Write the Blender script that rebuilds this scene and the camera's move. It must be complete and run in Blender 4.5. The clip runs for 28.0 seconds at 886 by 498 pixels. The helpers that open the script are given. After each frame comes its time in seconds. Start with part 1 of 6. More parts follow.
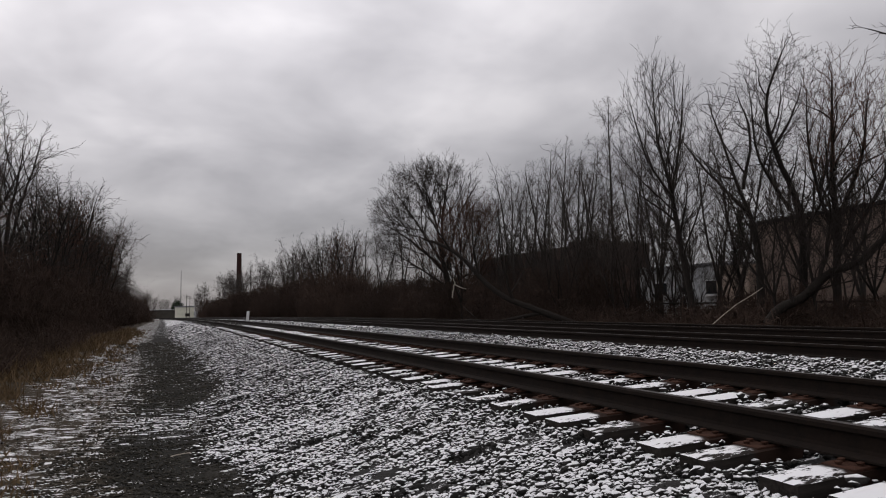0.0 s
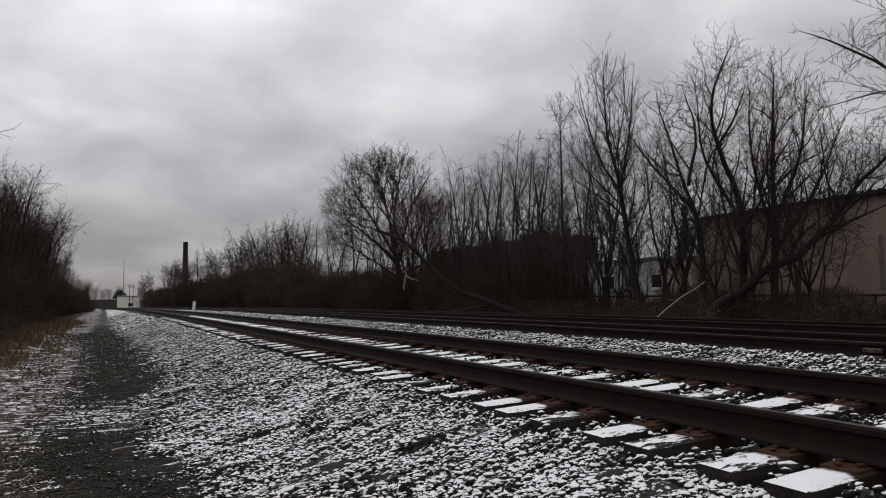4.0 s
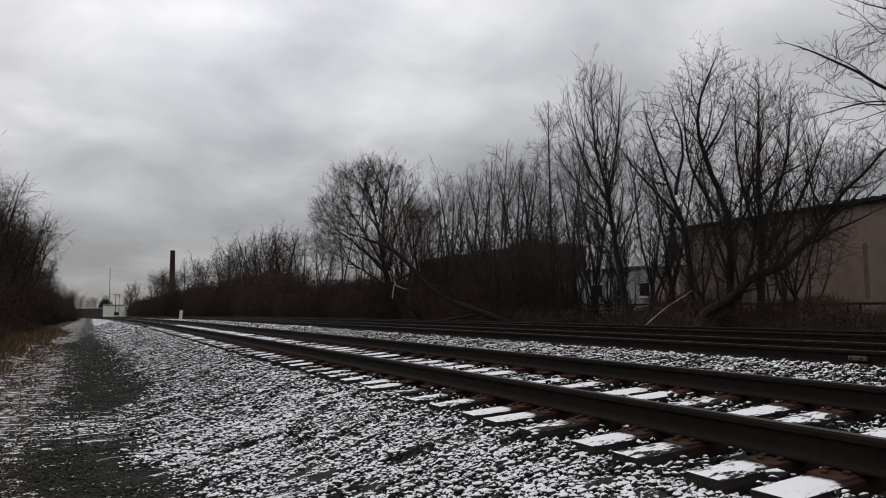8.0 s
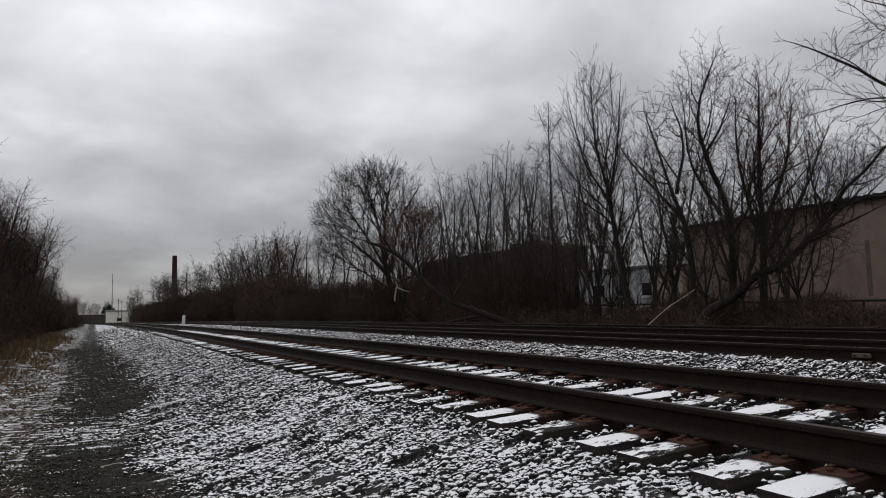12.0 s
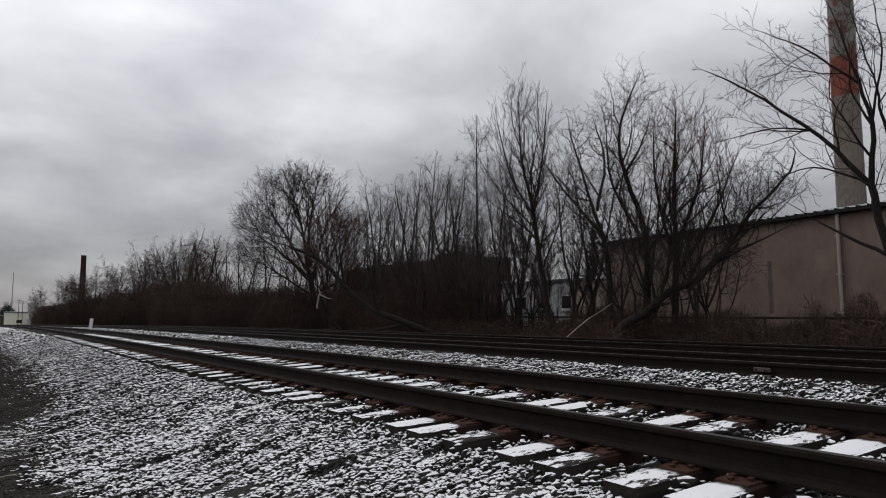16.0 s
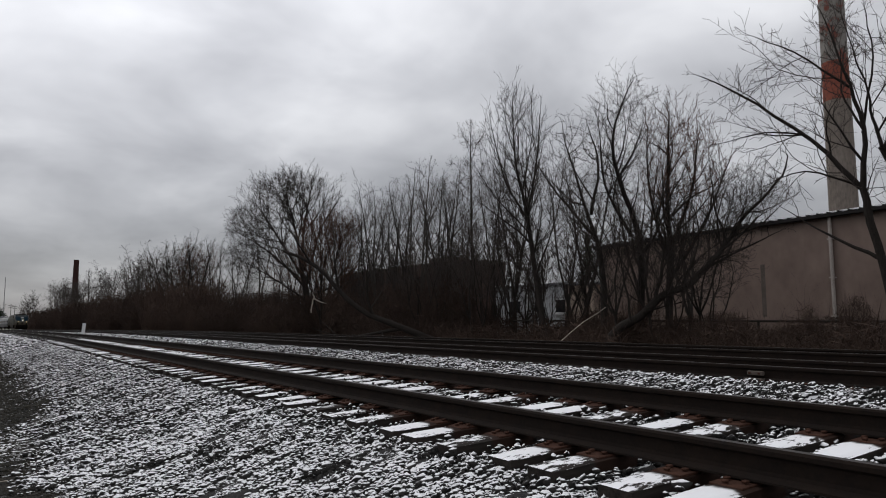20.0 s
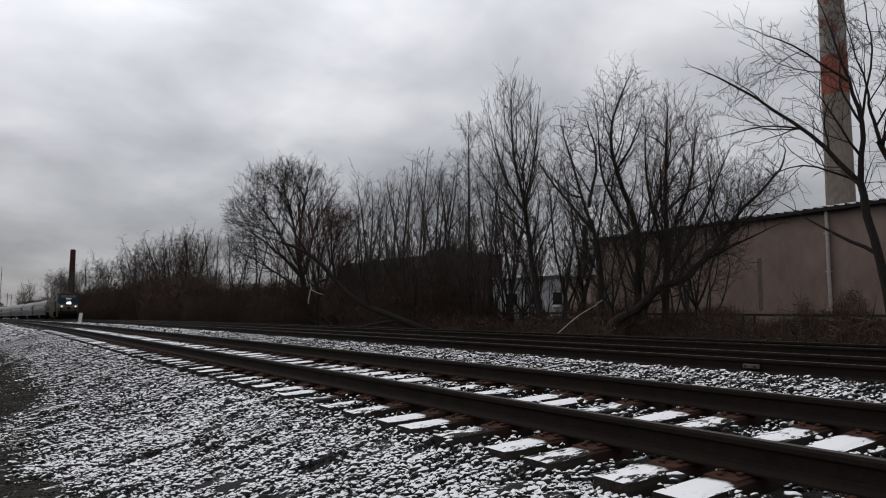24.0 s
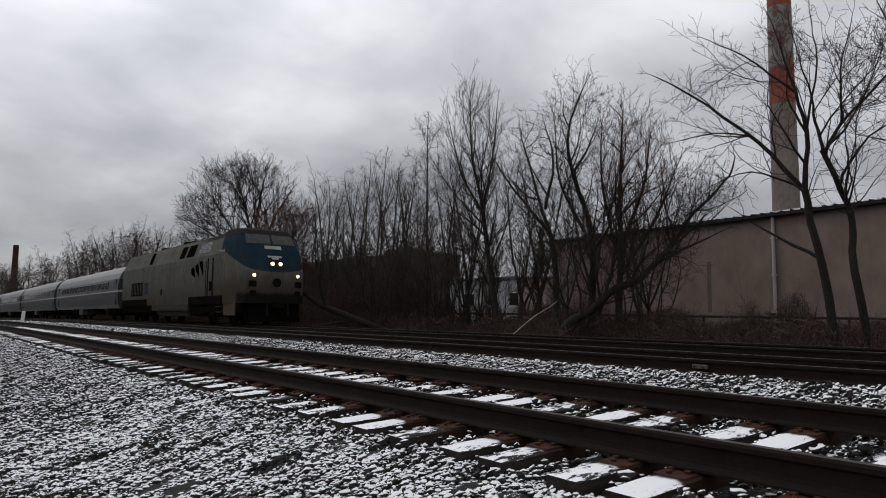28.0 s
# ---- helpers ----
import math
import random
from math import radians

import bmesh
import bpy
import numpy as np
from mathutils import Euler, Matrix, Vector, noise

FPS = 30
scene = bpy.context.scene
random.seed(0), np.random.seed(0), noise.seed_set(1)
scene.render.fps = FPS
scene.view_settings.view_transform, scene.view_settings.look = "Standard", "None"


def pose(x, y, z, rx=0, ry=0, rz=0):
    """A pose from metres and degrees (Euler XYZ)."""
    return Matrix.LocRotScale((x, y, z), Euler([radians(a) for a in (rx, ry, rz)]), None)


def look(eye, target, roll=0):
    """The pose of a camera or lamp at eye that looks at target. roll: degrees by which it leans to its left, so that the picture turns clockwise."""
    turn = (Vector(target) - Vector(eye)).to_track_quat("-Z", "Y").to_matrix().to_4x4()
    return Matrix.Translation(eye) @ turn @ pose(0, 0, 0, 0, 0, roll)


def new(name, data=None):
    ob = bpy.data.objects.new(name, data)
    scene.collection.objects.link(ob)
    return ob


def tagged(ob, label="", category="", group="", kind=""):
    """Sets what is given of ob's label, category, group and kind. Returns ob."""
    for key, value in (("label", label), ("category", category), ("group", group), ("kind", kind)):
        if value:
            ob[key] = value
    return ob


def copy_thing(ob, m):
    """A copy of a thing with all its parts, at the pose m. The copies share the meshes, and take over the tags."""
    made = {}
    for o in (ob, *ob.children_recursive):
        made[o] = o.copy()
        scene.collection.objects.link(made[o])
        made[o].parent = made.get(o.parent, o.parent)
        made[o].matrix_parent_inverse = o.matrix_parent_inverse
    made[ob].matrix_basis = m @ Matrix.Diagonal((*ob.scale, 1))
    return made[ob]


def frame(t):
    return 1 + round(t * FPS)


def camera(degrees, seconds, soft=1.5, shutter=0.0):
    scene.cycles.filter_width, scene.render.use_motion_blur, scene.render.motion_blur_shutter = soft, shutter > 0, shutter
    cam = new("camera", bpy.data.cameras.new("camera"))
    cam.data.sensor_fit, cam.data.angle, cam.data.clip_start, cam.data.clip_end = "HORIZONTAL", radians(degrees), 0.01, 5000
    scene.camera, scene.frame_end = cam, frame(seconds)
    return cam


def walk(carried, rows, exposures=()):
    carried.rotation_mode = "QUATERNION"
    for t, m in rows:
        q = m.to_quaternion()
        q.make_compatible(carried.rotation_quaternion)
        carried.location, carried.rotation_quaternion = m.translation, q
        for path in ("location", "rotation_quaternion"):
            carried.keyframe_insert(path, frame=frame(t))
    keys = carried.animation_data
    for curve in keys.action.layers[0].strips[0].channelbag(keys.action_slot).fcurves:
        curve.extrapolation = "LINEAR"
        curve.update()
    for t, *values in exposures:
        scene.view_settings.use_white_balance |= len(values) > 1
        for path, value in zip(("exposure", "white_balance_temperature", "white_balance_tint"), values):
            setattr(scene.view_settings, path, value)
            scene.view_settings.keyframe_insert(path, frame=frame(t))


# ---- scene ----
cam = camera(66.3, 28.0, soft=1.05)
EYE = (0.0, 0.0, 0.847)
TURNS = [  # seconds, tilt, lean, heading in degrees; the camera is held in one place and only turns
    (0, 94.69, 0.87, -22.39),
    (0.5, 93.43, 0.99, -21.95),
    (1, 92.95, 1.00, -21.91),
    (1.5, 93.49, 0.81, -23.15),
    (2, 93.57, 0.73, -23.96),
    (2.5, 94.05, 0.77, -24.34),
    (3, 93.95, 0.88, -24.64),
    (3.5, 93.81, 0.67, -25.62),
    (5.5, 94.40, 0.39, -27.51),
    (6, 94.52, 0.44, -27.43),
    (6.5, 94.34, 0.46, -27.76),
    (7, 94.52, 0.41, -27.71),
    (7.5, 94.88, 0.52, -27.54),
    (8, 94.65, 0.53, -27.44),
    (8.5, 94.49, 0.40, -27.63),
    (9, 94.64, 0.66, -27.51),
    (9.5, 94.70, 0.76, -27.39),
    (10, 94.42, 0.75, -27.06),
    (10.5, 94.41, 0.78, -26.95),
    (11, 94.51, 1.07, -26.62),
    (11.5, 94.68, 1.38, -26.48),
    (12, 94.82, 1.20, -27.24),
    (12.5, 95.00, 1.10, -27.98),
    (13, 95.39, 0.92, -29.01),
    (13.5, 95.30, 0.58, -31.31),
    (15.5, 95.58, 0.02, -33.51),
    (16, 95.53, -0.02, -33.68),
    (16.5, 95.64, -0.28, -33.85),
    (17, 95.81, -0.35, -33.75),
    (17.5, 95.96, -0.39, -33.79),
    (18, 95.57, -0.37, -33.53),
    (18.5, 95.56, 0.08, -33.55),
    (19, 95.75, 0.20, -33.46),
    (19.5, 95.91, 0.14, -33.80),
    (20, 95.87, 0.10, -34.15),
    (20.5, 95.66, -0.01, -34.43),
    (21, 95.64, -0.02, -34.37),
    (21.5, 95.55, -0.04, -34.60),
    (23.5, 95.43, -0.14, -34.48),
    (24, 95.18, -0.22, -34.40),
    (24.5, 95.10, -0.28, -34.68),
    (25, 95.04, -0.27, -35.07),
    (25.5, 94.94, -0.35, -35.26),
    (26, 95.14, -0.38, -35.31),
    (26.5, 94.91, -0.42, -35.59),
    (27, 95.24, -0.31, -35.87),
    (27.5, 95.18, -0.52, -36.46),
    (28, 95.22, -0.56, -38.03),
]
walk(cam, [(t, pose(*EYE, rx, ry, rz)) for t, rx, ry, rz in TURNS],
     exposures=[(0, -0.12, 6620, 14.5), (2, -0.08, 6600, 13.5), (6, -0.05, 6530, 11), (13, -0.03, 6460, 10.5), (16, -0.03, 6420, 10.5), (28, 0.02, 6400, 10.5)])

# ---------------------------------------------------------------- sky and sun
SUN_AZ, SUN_EL = 20.0, 38.0     # degrees from the track towards the left, and above the horizon


def make_world():
    w = bpy.data.worlds.new("overcast_sky")
    scene.world = w
    w.use_nodes = True
    nt = w.node_tree
    nt.nodes.clear()
    N, K = nt.nodes.new, nt.links.new
    out, bg = N("ShaderNodeOutputWorld"), N("ShaderNodeBackground")
    sky = N("ShaderNodeTexSky")
    sky.sky_type, sky.sun_disc = "NISHITA", False
    sky.sun_elevation, sky.sun_rotation = radians(SUN_EL), radians(-SUN_AZ)
    co = N("ShaderNodeTexCoord")
    sep = N("ShaderNodeSeparateXYZ")
    K(co.outputs["Generated"], sep.inputs[0])
    # cloud deck: the direction is thrown onto a flat layer, so that clouds crowd towards the horizon
    up = N("ShaderNodeMath"); up.operation = "MAXIMUM"; up.inputs[1].default_value = 0.0
    K(sep.outputs["Z"], up.inputs[0])
    add = N("ShaderNodeMath"); add.operation = "ADD"; add.inputs[1].default_value = 0.30
    K(up.outputs[0], add.inputs[0])
    dx = N("ShaderNodeMath"); dx.operation = "DIVIDE"
    dy = N("ShaderNodeMath"); dy.operation = "DIVIDE"
    K(sep.outputs["X"], dx.inputs[0]); K(add.outputs[0], dx.inputs[1])
    K(sep.outputs["Y"], dy.inputs[0]); K(add.outputs[0], dy.inputs[1])
    flat = N("ShaderNodeCombineXYZ")
    K(dx.outputs[0], flat.inputs[0]); K(dy.outputs[0], flat.inputs[1])
    big = N("ShaderNodeTexNoise")
    big.inputs["Scale"].default_value, big.inputs["Detail"].default_value, big.inputs["Roughness"].default_value = 2.1, 4.5, 0.5
    big.inputs["Distortion"].default_value = 0.25
    K(flat.outputs[0], big.inputs["Vector"])
    ramp = N("ShaderNodeValToRGB")
    e = ramp.color_ramp.elements
    e[0].position, e[0].color = 0.34, (0.53, 0.535, 0.56, 1)
    e[1].position, e[1].color = 0.68, (0.90, 0.905, 0.925, 1)
    mid = e.new(0.52); mid.color = (0.70, 0.706, 0.732, 1)
    K(big.outputs["Fac"], ramp.inputs[0])
    # the deck is thicker and darker low over the horizon
    low = N("ShaderNodeMapRange")
    low.inputs["From Min"].default_value, low.inputs["From Max"].default_value = 0.0, 0.45
    low.inputs["To Min"].default_value, low.inputs["To Max"].default_value = 0.34, 1.04
    K(sep.outputs["Z"], low.inputs["Value"])
    mul = N("ShaderNodeMix"); mul.data_type, mul.blend_type = "RGBA", "MULTIPLY"
    mul.inputs["Factor"].default_value = 1.0
    K(ramp.outputs["Color"], mul.inputs["A"]); K(low.outputs["Result"], mul.inputs["B"])
    # the veil is brighter towards the hidden sun
    dot = N("ShaderNodeVectorMath"); dot.operation = "DOT_PRODUCT"
    a, h = radians(SUN_AZ), radians(SUN_EL)
    dot.inputs[1].default_value = (-math.sin(a) * math.cos(h), math.cos(a) * math.cos(h), math.sin(h))
    K(co.outputs["Generated"], dot.inputs[0])
    veil = N("ShaderNodeMapRange"); veil.interpolation_type = "SMOOTHSTEP"
    veil.inputs["From Min"].default_value, veil.inputs["From Max"].default_value = 0.55, 1.0
    veil.inputs["To Min"].default_value, veil.inputs["To Max"].default_value = 0.97, 1.30
    K(dot.outputs["Value"], veil.inputs["Value"])
    lit = N("ShaderNodeMix"); lit.data_type, lit.blend_type = "RGBA", "MULTIPLY"
    lit.inputs["Factor"].default_value = 1.0
    K(mul.outputs["Result"], lit.inputs["A"]); K(veil.outputs["Result"], lit.inputs["B"])
    mix = N("ShaderNodeMix"); mix.data_type = "RGBA"; mix.inputs["Factor"].default_value = 0.995
    K(sky.outputs[0], mix.inputs["A"]); K(lit.outputs["Result"], mix.inputs["B"])
    K(mix.outputs["Result"], bg.inputs["Color"])
    bg.inputs["Strength"].default_value = 1.0
    K(bg.outputs[0], out.inputs[0])


make_world()
sun = new("sun", bpy.data.lights.new("sun", "SUN"))
sun.data.energy, sun.data.angle, sun.data.color = 0.5, radians(25), (1.0, 0.97, 0.93)
sun.matrix_world = look((-math.sin(radians(SUN_AZ)) * 50, math.cos(radians(SUN_AZ)) * 50, 50 * math.tan(radians(SUN_EL))), (0, 0, 0))

# ---------------------------------------------------------------- tools


def part(name, data, material, parent=None, label=""):
    """Link a bmesh or a mesh as one object, under a thing or a part."""
    if isinstance(data, bmesh.types.BMesh):
        me = bpy.data.meshes.new(name)
        data.to_mesh(me)
        data.free()
    else:
        me = data
    if material is not None:
        for m in (material if isinstance(material, (list, tuple)) else [material]):
            me.materials.append(m)
    ob = new(name, me)
    if parent is not None:
        ob.parent = parent
    if label:
        ob["label"] = label
    return ob


def mesh(name, verts, faces, smooth=False, mats=None):
    me = bpy.data.meshes.new(name)
    me.from_pydata([tuple(v) for v in verts], [], [tuple(f) for f in faces])
    if mats is not None:
        me.polygons.foreach_set("material_index", mats)
    if smooth:
        me.polygons.foreach_set("use_smooth", [True] * len(me.polygons))
    me.update()
    return me


def tri_mesh(name, verts, tris, smooth=False):
    """A mesh out of two arrays, quick for very many faces."""
    me = bpy.data.meshes.new(name)
    verts, tris = np.asarray(verts, np.float32), np.asarray(tris, np.int32)
    me.vertices.add(len(verts))
    me.vertices.foreach_set("co", verts.ravel())
    me.loops.add(tris.size)
    me.loops.foreach_set("vertex_index", tris.ravel())
    me.polygons.add(len(tris))
    me.polygons.foreach_set("loop_start", np.arange(0, tris.size, 3, dtype=np.int32))
    if smooth:
        me.polygons.foreach_set("use_smooth", np.ones(len(tris), bool))
    me.update(calc_edges=True)
    me.validate()
    return me


def box(x0, y0, z0, x1, y1, z1, bevel=0.0, bm=None):
    bm = bm or bmesh.new()
    v = [bm.verts.new((x, y, z)) for z in (z0, z1) for y in (y0, y1) for x in (x0, x1)]
    fs = [bm.faces.new([v[i] for i in q]) for q in ((0, 2, 3, 1), (4, 5, 7, 6), (0, 1, 5, 4), (2, 6, 7, 3), (0, 4, 6, 2), (1, 3, 7, 5))]
    if bevel:
        es = {e for f in fs for e in f.edges}
        bmesh.ops.bevel(bm, geom=list(es), offset=bevel, segments=1, affect="EDGES")
    return bm


def rod(p0, p1, r0, r1=None, sides=8, bm=None):
    bm = bm or bmesh.new()
    p0, p1 = Vector(p0), Vector(p1)
    r1 = r0 if r1 is None else r1
    z = (p1 - p0).normalized()
    x = z.orthogonal().normalized()
    y = z.cross(x)
    rings = []
    for p, r in ((p0, r0), (p1, r1)):
        rings.append([bm.verts.new(p + r * (math.cos(a) * x + math.sin(a) * y)) for a in (2 * math.pi * i / sides for i in range(sides))])
    for i in range(sides):
        j = (i + 1) % sides
        bm.faces.new((rings[0][i], rings[0][j], rings[1][j], rings[1][i]))
    bm.faces.new(rings[0][::-1])
    bm.faces.new(rings[1])
    return bm


def thing(name, label, category, at=None, group="", kind=""):
    ob = new(name)
    if at is not None:
        ob.matrix_basis = at
    return tagged(ob, label, category, group, kind)


# ---------------------------------------------------------------- lie of the land


def bend(y):
    """How far the line curves to the left, far down the track."""
    return -max(0.0, y - 120.0) ** 2 / 3800.0


def fall(y):
    """The line runs gently downhill away from the camera."""
    a = (y - 45.0) / 10.0
    return -0.005 * y - 0.065 * (a if a > 30 else math.log1p(math.exp(a)))


# centre line, height of the tie tops on it, and cross slope of the ties, at y = 0
TRACKS = {"near": (4.127, 0.033, 0.043), "middle": (8.62, 0.10, 0.0), "far": (12.54, 0.10, 0.0)}
GAUGE = 1.505                                            # between the centres of the rail heads
HEAD = 0.20                                              # top of the rail above the tie tops

# ---------------------------------------------------------------- materials


def material(name, rough=0.8, metal=0.0):
    m = bpy.data.materials.new(name)
    m.use_nodes = True
    nt = m.node_tree
    b = nt.nodes["Principled BSDF"]
    b.inputs["Roughness"].default_value, b.inputs["Metallic"].default_value = rough, metal
    b.inputs["Specular IOR Level"].default_value = 0.15 if rough > 0.6 else 0.5
    return m, nt, b


def noise_node(nt, scale, detail=4.0, rough=0.55, coord="Object", dist=0.0, stretch=None):
    co = nt.nodes.new("ShaderNodeTexCoord")
    n = nt.nodes.new("ShaderNodeTexNoise")
    n.inputs["Scale"].default_value, n.inputs["Detail"].default_value = scale, detail
    n.inputs["Roughness"].default_value, n.inputs["Distortion"].default_value = rough, dist
    src = co.outputs[coord]
    if stretch:
        mp = nt.nodes.new("ShaderNodeMapping")
        mp.inputs["Scale"].default_value = stretch
        nt.links.new(src, mp.inputs["Vector"])
        src = mp.outputs[0]
    nt.links.new(src, n.inputs["Vector"])
    return n


def ramp_node(nt, fac, stops):
    r = nt.nodes.new("ShaderNodeValToRGB")
    e = r.color_ramp.elements
    e[0].position, e[0].color = stops[0][0], (*stops[0][1], 1)
    e[1].position, e[1].color = stops[-1][0], (*stops[-1][1], 1)
    for p, c in stops[1:-1]:
        e.new(p).color = (*c, 1)
    nt.links.new(fac, r.inputs[0])
    return r.outputs["Color"]


def mixed(nt, fac, a, b, blend="MIX"):
    m = nt.nodes.new("ShaderNodeMix")
    m.data_type, m.blend_type = "RGBA", blend
    for sock, v in (("Factor", fac), ("A", a), ("B", b)):
        s = next(i for i in m.inputs if i.name == sock and (i.type == "RGBA") == (sock != "Factor") and i.enabled)
        if isinstance(v, (int, float)):
            s.default_value = v
        elif isinstance(v, tuple):
            s.default_value = (*v, 1)
        else:
            nt.links.new(v, s)
    return next(o for o in m.outputs if o.enabled)


def math_node(nt, op, a, b=0.0, clamp=False):
    m = nt.nodes.new("ShaderNodeMath")
    m.operation, m.use_clamp = op, clamp
    for i, v in enumerate((a, b)):
        if isinstance(v, (int, float)):
            m.inputs[i].default_value = v
        else:
            nt.links.new(v, m.inputs[i])
    return m.outputs[0]


def bump(nt, b, height, strength=0.4, dist=0.02):
    n = nt.nodes.new("ShaderNodeBump")
    n.inputs["Strength"].default_value, n.inputs["Distance"].default_value = strength, dist
    nt.links.new(height, n.inputs["Height"])
    nt.links.new(n.outputs[0], b.inputs["Normal"])


SNOW = (0.86, 0.86, 0.87)


def step_node(nt, v, lo, hi):
    r = nt.nodes.new("ShaderNodeMapRange")
    r.interpolation_type = "SMOOTHSTEP"
    r.inputs["From Min"].default_value, r.inputs["From Max"].default_value = lo, hi
    nt.links.new(v, r.inputs["Value"])
    return r.outputs["Result"]


def snow_mask(nt, patch_scale, lo, hi, flat_lo=0.45, flat_hi=0.75, extra=None, coord="Object", stretch=None, wind=0.0):
    """Snow lies on what faces upwards, in patches; wind: how much more of it on what faces down the line."""
    g = nt.nodes.new("ShaderNodeNewGeometry")
    s = nt.nodes.new("ShaderNodeSeparateXYZ")
    nt.links.new(g.outputs["Normal"], s.inputs[0])
    face = s.outputs["Z"]
    if wind:
        face = math_node(nt, "ADD", face, math_node(nt, "MULTIPLY", s.outputs["Y"], wind))
    up = step_node(nt, face, flat_lo, flat_hi)
    n = noise_node(nt, patch_scale, 5.0, 0.62, coord, stretch=stretch)
    v = n.outputs["Fac"]
    if extra is not None:
        v = math_node(nt, "ADD", v, extra)
    return math_node(nt, "MULTIPLY", up, step_node(nt, v, lo, hi))


def two_tone(name, a, b, scale, rough=0.85, bump_s=0.3, bump_d=0.01, stretch=None, metal=0.0, fine=8.0, vary=0.0):
    m, nt, bs = material(name, rough, metal)
    n = noise_node(nt, scale, 5.0, 0.6, stretch=stretch)
    f = noise_node(nt, scale * fine, 3.0, 0.6, stretch=stretch)
    c = ramp_node(nt, n.outputs["Fac"], [(0.3, a), (0.7, b)])
    c = mixed(nt, 0.35, c, ramp_node(nt, f.outputs["Fac"], [(0.25, tuple(v * 0.55 for v in a)), (0.75, tuple(min(1, v * 1.35) for v in b))]))
    if vary:
        oi = nt.nodes.new("ShaderNodeObjectInfo")
        k = nt.nodes.new("ShaderNodeMapRange")
        k.inputs["To Min"].default_value, k.inputs["To Max"].default_value = 1 - vary, 1 + vary
        nt.links.new(oi.outputs["Random"], k.inputs["Value"])
        c = mixed(nt, 1.0, c, k.outputs["Result"], "MULTIPLY")
    nt.links.new(c, bs.inputs["Base Color"])
    bump(nt, bs, f.outputs["Fac"], bump_s, bump_d)
    return m


def snowy(name, a, b, scale, patch, lo, hi, rough=0.85, island=False, flat=(0.45, 0.75), bump_s=0.5, bump_d=0.01, stretch=None, wind=0.0, drift=None):
    m, nt, bs = material(name, rough)
    n = noise_node(nt, scale, 5.0, 0.62, stretch=stretch)
    c = ramp_node(nt, n.outputs["Fac"], [(0.3, a), (0.7, b)])
    extra = None
    if island:
        g = nt.nodes.new("ShaderNodeNewGeometry")
        k = nt.nodes.new("ShaderNodeMapRange")
        k.inputs["To Min"].default_value, k.inputs["To Max"].default_value = 0.55, 1.5
        nt.links.new(g.outputs["Random Per Island"], k.inputs["Value"])
        c = mixed(nt, 1.0, c, k.outputs["Result"], "MULTIPLY")
        e = nt.nodes.new("ShaderNodeMapRange")
        e.inputs["To Min"].default_value, e.inputs["To Max"].default_value = -0.10, 0.10
        nt.links.new(g.outputs["Random Per Island"], e.inputs["Value"])
        extra = e.outputs["Result"]
    mask = snow_mask(nt, patch, lo, hi, *flat, extra=extra, stretch=drift, wind=wind)
    nt.links.new(mixed(nt, mask, c, SNOW), bs.inputs["Base Color"])
    bump(nt, bs, n.outputs["Fac"], bump_s, bump_d)
    return m


MAT = {}
MAT["stone"] = snowy("ballast_stone", (0.008, 0.0075, 0.007), (0.036, 0.034, 0.031), 30, 3.6, 0.41, 0.47, island=True, flat=(0.36, 0.58), wind=0.34, drift=(0.42, 1.7, 1.0))


def tie_material():
    """Dark creosoted wood under patchy snow, swept bare and rusty beside the rails."""
    m, nt, bs = material("snowy_tie_wood", 0.9)
    n = noise_node(nt, 9, 5, 0.62, stretch=(0.4, 4, 4))
    c = ramp_node(nt, n.outputs["Fac"], [(0.3, (0.008, 0.007, 0.006)), (0.7, (0.034, 0.028, 0.024))])
    co = nt.nodes.new("ShaderNodeTexCoord")
    sep = nt.nodes.new("ShaderNodeSeparateXYZ")
    nt.links.new(co.outputs["Object"], sep.inputs[0])
    w = noise_node(nt, 12, 4, 0.6)
    off = math_node(nt, "ABSOLUTE", math_node(nt, "SUBTRACT", math_node(nt, "ABSOLUTE", sep.outputs["X"]), 0.7525))
    off = math_node(nt, "ADD", off, math_node(nt, "MULTIPLY", math_node(nt, "SUBTRACT", w.outputs["Fac"], 0.5), 0.07))
    clear = step_node(nt, off, 0.17, 0.22)
    c = mixed(nt, clear, (0.026, 0.014, 0.010), c)
    oi = nt.nodes.new("ShaderNodeObjectInfo")
    e = nt.nodes.new("ShaderNodeMapRange")
    e.inputs["To Min"].default_value, e.inputs["To Max"].default_value = -0.10, 0.10
    nt.links.new(oi.outputs["Random"], e.inputs["Value"])
    speck = noise_node(nt, 70, 4, 0.7)
    rag = math_node(nt, "ADD", e.outputs["Result"], math_node(nt, "MULTIPLY", math_node(nt, "SUBTRACT", speck.outputs["Fac"], 0.5), 0.22))
    rim = math_node(nt, "MULTIPLY", step_node(nt, math_node(nt, "ABSOLUTE", sep.outputs["Y"]), 0.05, 0.12), -0.13)
    rag = math_node(nt, "ADD", rag, rim)
    mask = math_node(nt, "MULTIPLY", clear, snow_mask(nt, 8.0, 0.385, 0.45, 0.6, 0.8, extra=rag, stretch=(0.8, 2.0, 1)))
    nt.links.new(mixed(nt, mask, c, SNOW), bs.inputs["Base Color"])
    bump(nt, bs, n.outputs["Fac"], 0.5, 0.008)
    return m


